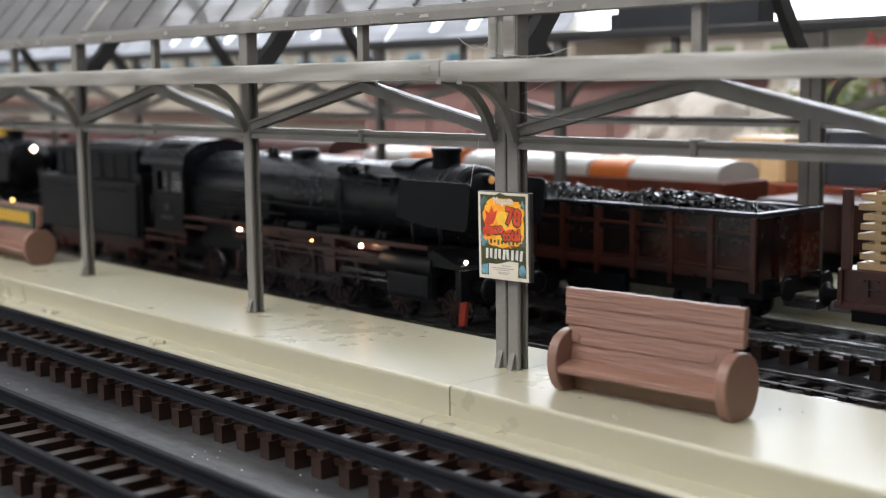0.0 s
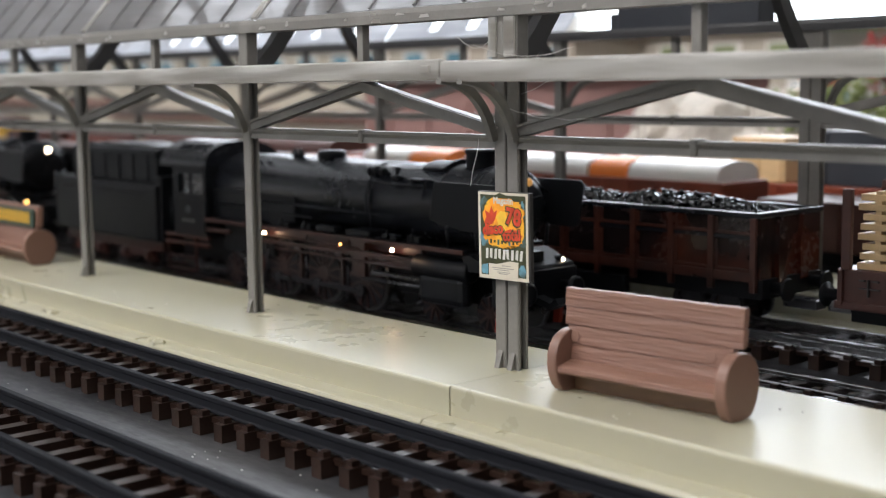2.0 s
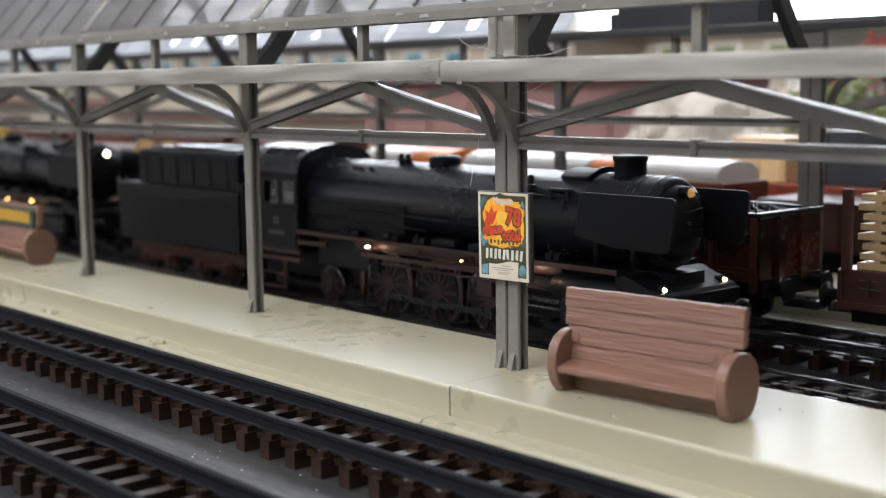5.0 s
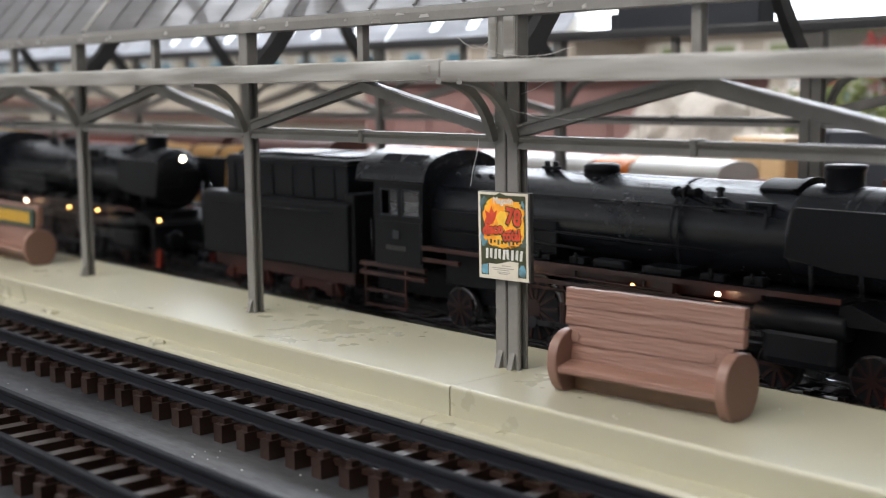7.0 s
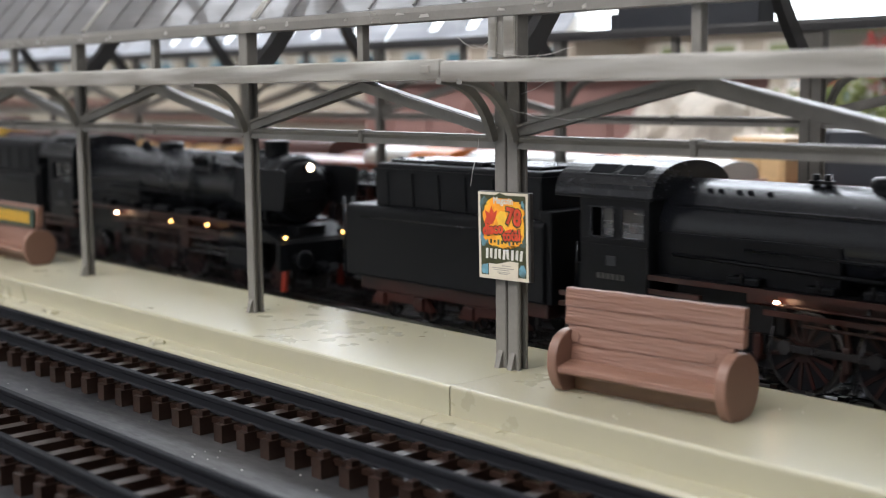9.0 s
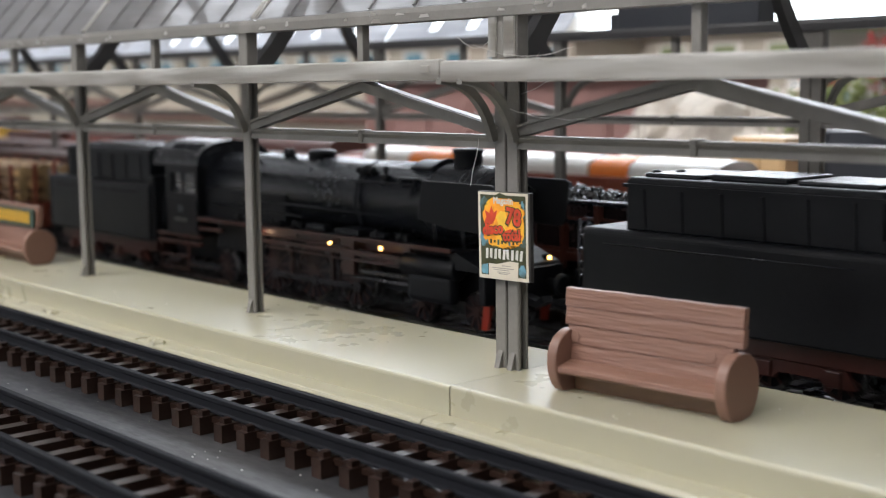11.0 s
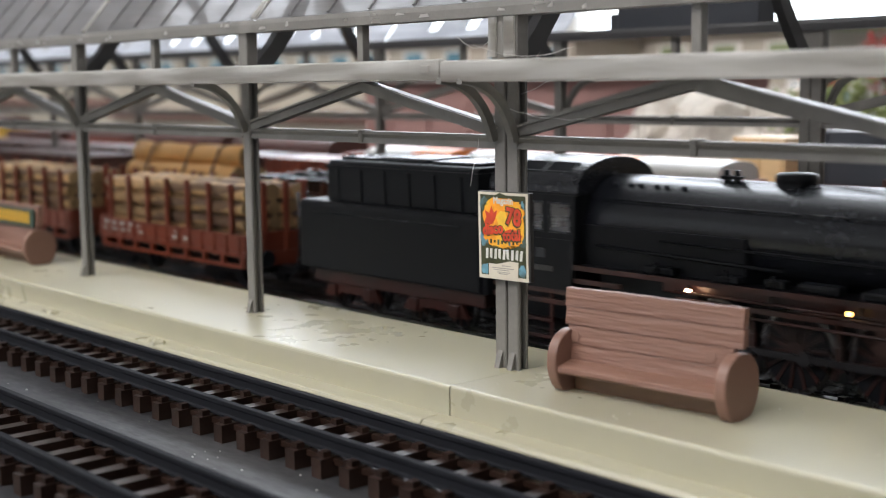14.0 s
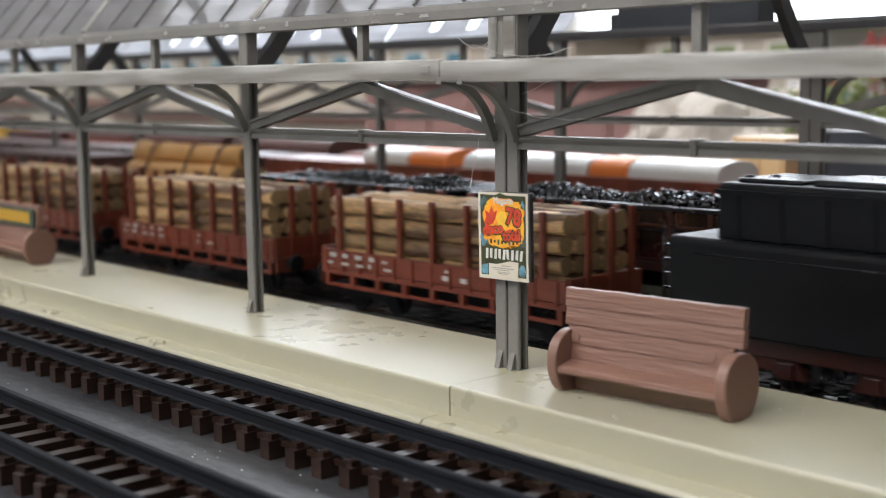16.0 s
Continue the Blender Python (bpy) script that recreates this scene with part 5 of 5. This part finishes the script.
def build_rock(at, r, seed):
    b = B()
    bmesh.ops.create_icosphere(b, subdivisions=4, radius=r)
    for v in b.verts:
        n = noise.noise(v.co / r * 1.7 + Vector((seed, 0, 0))) * 0.35 + noise.noise(v.co / r * 5 + Vector((seed, 3, 0))) * 0.13
        v.co *= 1 + n
        v.co.z = max(v.co.z, -r * 0.4)
    tagged(part("rock", b, ROCK, None, "", at), "pale plaster rock behind the tracks", "rock", "plaster rocks")


def build_background():
    build_coal_wagon(-189.0, -120.9, T3, 3, "rusty brown open wagon heaped with coal")
    build_coal_wagon(-263.0, -195.5, T3, 8, "rusty brown open wagon heaped with coal")
    build_timber_wagon(-106.5, -40.0, T3)
    # bolster wagon with thick orange logs
    t = thing("flat_wagon", (-309, T3, RAILTOP), "red flat wagon carrying thick orange logs", "goods wagon")
    part("deck", box(B(), -39, 39, -8.6, 8.6, 6.8, 9.6, 0.2), WAGONRED, t)
    for k in range(5):
        part("stake", box(B(), -34 + k * 17, -32.8 + k * 17, -8.9, -8.0, 9, 19), WAGONRED, t)
    for x in (-26, -18, 18, 26):
        wheelset_plain(t, x, 3.1)
    g = thing("thick_log_stack", (-309, T3, RAILTOP + 9.6), "thick orange-brown logs lying on a flat wagon", "log stack")
    for y, z in ((-5.0, 3.0), (0.4, 3.0), (5.6, 3.0), (-2.4, 8.0), (3.0, 8.0), (0.3, 13.2)):
        part("log", log_bm(-28, 27, 2.95, int(y * 10)), (ORANGELOG, LOGEND), g, "", (0, y, z))
    for x in (-16, 4, 18):
        part("lashing", strip(B(), [(x, -8.1, 1.0), (x, -8.0, 4.4), (x, -5.4, 9.6), (x, -2.8, 15.2), (x, 0.3, 16.5), (x, 3.4, 15.2), (x, 6.0, 9.6), (x, 8.6, 4.4), (x, 8.7, 1.0)], 0.7, 0.3, (1, 0, 0)), BROWN, g)
    build_boxy_wagon(-425, -352, T3, BROWN, 21.0, None, "dark brown open wagon", "open_wagon")
    # rear tracks
    for x0, x1 in ((-158, -75), (-252, -167), (-341, -256), (-432, -346), (-522, -436), (-612, -526)):
        build_boxy_wagon(x0, x1, T4, WAGONRED if -350 < x0 < -160 else BROWN, 19.0 if x0 < -160 else 16.5, None, "oxide red goods wagon on a rear track" if -350 < x0 < -160 else "dark brown goods wagon on a rear track")
    for x0, x1, m, l in ((-250, -207, BRIGHTWHITE, "white tarpaulin load on a red wagon"), (-206, -195, BRIGHTORANGE, "bright orange crate on a red wagon"), (-194, -169, BRIGHTWHITE, "white tarpaulin load on a red wagon"),
                         (-292, -273, BRIGHTWHITE, "white tarpaulin load on a red wagon"), (-272, -257, BRIGHTORANGE, "bright orange crate on a red wagon")):
        g = thing("covered_load", ((x0 + x1) / 2, T4, RAILTOP + 19.0), l, "wagon load", "covered loads")
        h = (x1 - x0) / 2
        part("cover", prism(B(), [(7.6, 0.0)] + rounded_roof(7.6, 1.0, 4.4) + [(-7.6, 0.0)], "x", -h, h), m, g)
    for k, (m, r, z1) in enumerate(((WAGONRED, None, 17), (BROWN, None, 19), (WAGONRED, None, 19), (BROWN, BROWN, 19), (WAGONRED, BROWN, 20), (WAGONRED, BROWN, 20), (BROWN, None, 22), (YELLOWP, BROWN, 24), (NAVY, BRIGHTWHITE, 22))):
        x1 = -150 - k * 66 + (32 if k == 0 else 0)
        build_boxy_wagon(x1 - (90 if k == 0 else 58), x1, T5, m, z1, r, "painted goods wagon standing on a rear track")
    for x0, x1, m, h2, l in ((-187, -172, PALEWOOD, 10.5, "pale wooden crate on a red flat wagon"), (-163, -120, DARKBOX, 12.5, "dark blue-grey container on a red flat wagon")):
        g = thing("crate", ((x0 + x1) / 2, T5, RAILTOP + 17), l, "wagon load", "crates on the rear track")
        h = (x1 - x0) / 2
        part("box_body", box(B(), -h, h, -7.5, 7.5, 0, h2, 0.3), m, g)
        for k in range(3):
            part("batten", box(B(), -h + 1 + k * (h - 1.5), -h + 2 + k * (h - 1.5), -7.9, -7.4, 0.4, h2 - 0.4), m, g)
    # houses and scenery
    build_house(-505, -312, 400, GROUND, 39, PINKWALL, TILEROOF, "dusty pink brick goods shed with a red-brown roof", 1, 7, PINKWALL, 60, 8, 0, PINKWALL)
    build_house(-900, -430, 470, GROUND, 60, PLASTER, DARKBOX, "cream plastered station house with teal windows", 3, 14, TEAL, 100, 3, 2)
    build_house(-520, -330, 520, GROUND, 60, PLASTER, GREENP, "cream plastered town house with green windows", 3, 6, GREENP, 100, 3)
    build_house(-284, -254, 430, GROUND, 42, BRIGHTWHITE, DARKBOX, "small white house with a dark flat roof", 2, 3, TEAL, 60, 3)
    build_house(-1700, -950, 640, GROUND, 70, PLASTER, DARKBOX, "long cream plastered row house", 3, 16, TEAL, 100, 3, 2)
    for at, r, s in (((-299, 386, 12), 22, 1), ((-277, 380, 12), 21, 2), ((-258, 392, 16), 18, 3)):
        build_rock(at, r, s)
    for at, r, s, m, l in (((-228, 372, 10), 15, 1, LEAF, "bright green foam shrub"), ((-214, 380, 6), 14, 2, LEAF, "bright green foam shrub"), ((-240, 388, 26), 9, 3, BLOOM, "red flowering foam shrub"), ((-222, 395, 34), 9, 4, BLOOM, "red flowering foam shrub")):
        build_bush(at, r, s, m, l)
    # dark display box hanging in the hall
    d = thing("display_box", (-157, POST2_Y + 4, 46.7), "dark blue-grey box hanging under the hall roof", "display box")
    part("case", box(B(), -16.5, 17.2, -2.5, 2.5, 0, 6.0, 0.3), DARKBOX, d)
    part("end_cap", box(B(), -18.6, -16.6, -2.2, 2.2, 0.8, 4.2, 0.2), DARKBOX, d)
    for x in (-10, 10):
        part("hanger", box(B(), x - 0.5, x + 0.5, -0.5, 0.5, 6.0, 30.0), DARKBOX, d)


def build_fibres():
    b = B()
    rnd = random.Random(9)
    for a, c, sag in (((-117.5, 110, 42), (-108, 118, 41.5), 1.2), ((-117, 116, 34), (-104, 117, 33), 0.6), ((-124.5, 116, 24), (-123.8, 117, 30), 0.1), ((-128, 117, 43.5), (-121, 117, 43.0), 1.4), ((-116, 117, 36), (-108, 117, 39), 0.4)):
        p = [Vector(a).lerp(Vector(c), i / 10) + Vector((0, rnd.uniform(-0.15, 0.15), -sag * math.sin(math.pi * i / 10) + rnd.uniform(-0.12, 0.12))) for i in range(11)]
        for u, v in zip(p, p[1:]):
            tube(b, u, v, 0.03, None, 5)
    tagged(part("dust_fibres", b, DUST), "pale dust fibres and cobwebs on the canopy", "dust", kind="stuff")


build_room()
build_platforms()
build_canopy(POST_Y, POST_X, -9, 3, 1, "grey plastic hall canopy with scuffed posts and milky roof edge", 0.0)
build_canopy(POST2_Y, POST2_X, -9, 3, -1, "grey plastic canopy posts along the rear platform", 0.0)
build_bench((-95.3, 116.2, 0.0), 4.8, False)
build_bench((-274.8, 118.5, 0.0), 0.0, True)
build_poster()
build_locomotive(-219.8, "black steam locomotive with smoke deflectors and red frame, pulling ahead", False)
build_locomotive(-396.8, "black steam locomotive with lit lamps, coupled behind another", True)
for k in range(4):
    build_log_wagon(-567.7 - 77.2 * k, -506.4 - 77.2 * k)
build_background()
build_fibres()
build_track(T1, "dark model track with brown sleepers beside the platform", -900, 200, -345, -50, 3.98)
build_track(T0, "dark model track with brown sleepers on grey board", -900, 200, -200, -30, 1.5)
build_track(T2, "model track with brown sleepers and bright railheads", -900, 200, -140, -20, 0.0, BRIGHTRAIL)
build_track(T3, "model track with brown sleepers and bright railheads", -900, 200, -140, -40, 2.0, BRIGHTRAIL)
build_track(T4, "rear model track with brown sleepers", -900, 200, 0, 0, 0.0)
build_track(T5, "rear model track with brown sleepers", -900, 200, 0, 0, 0.0)
motions()
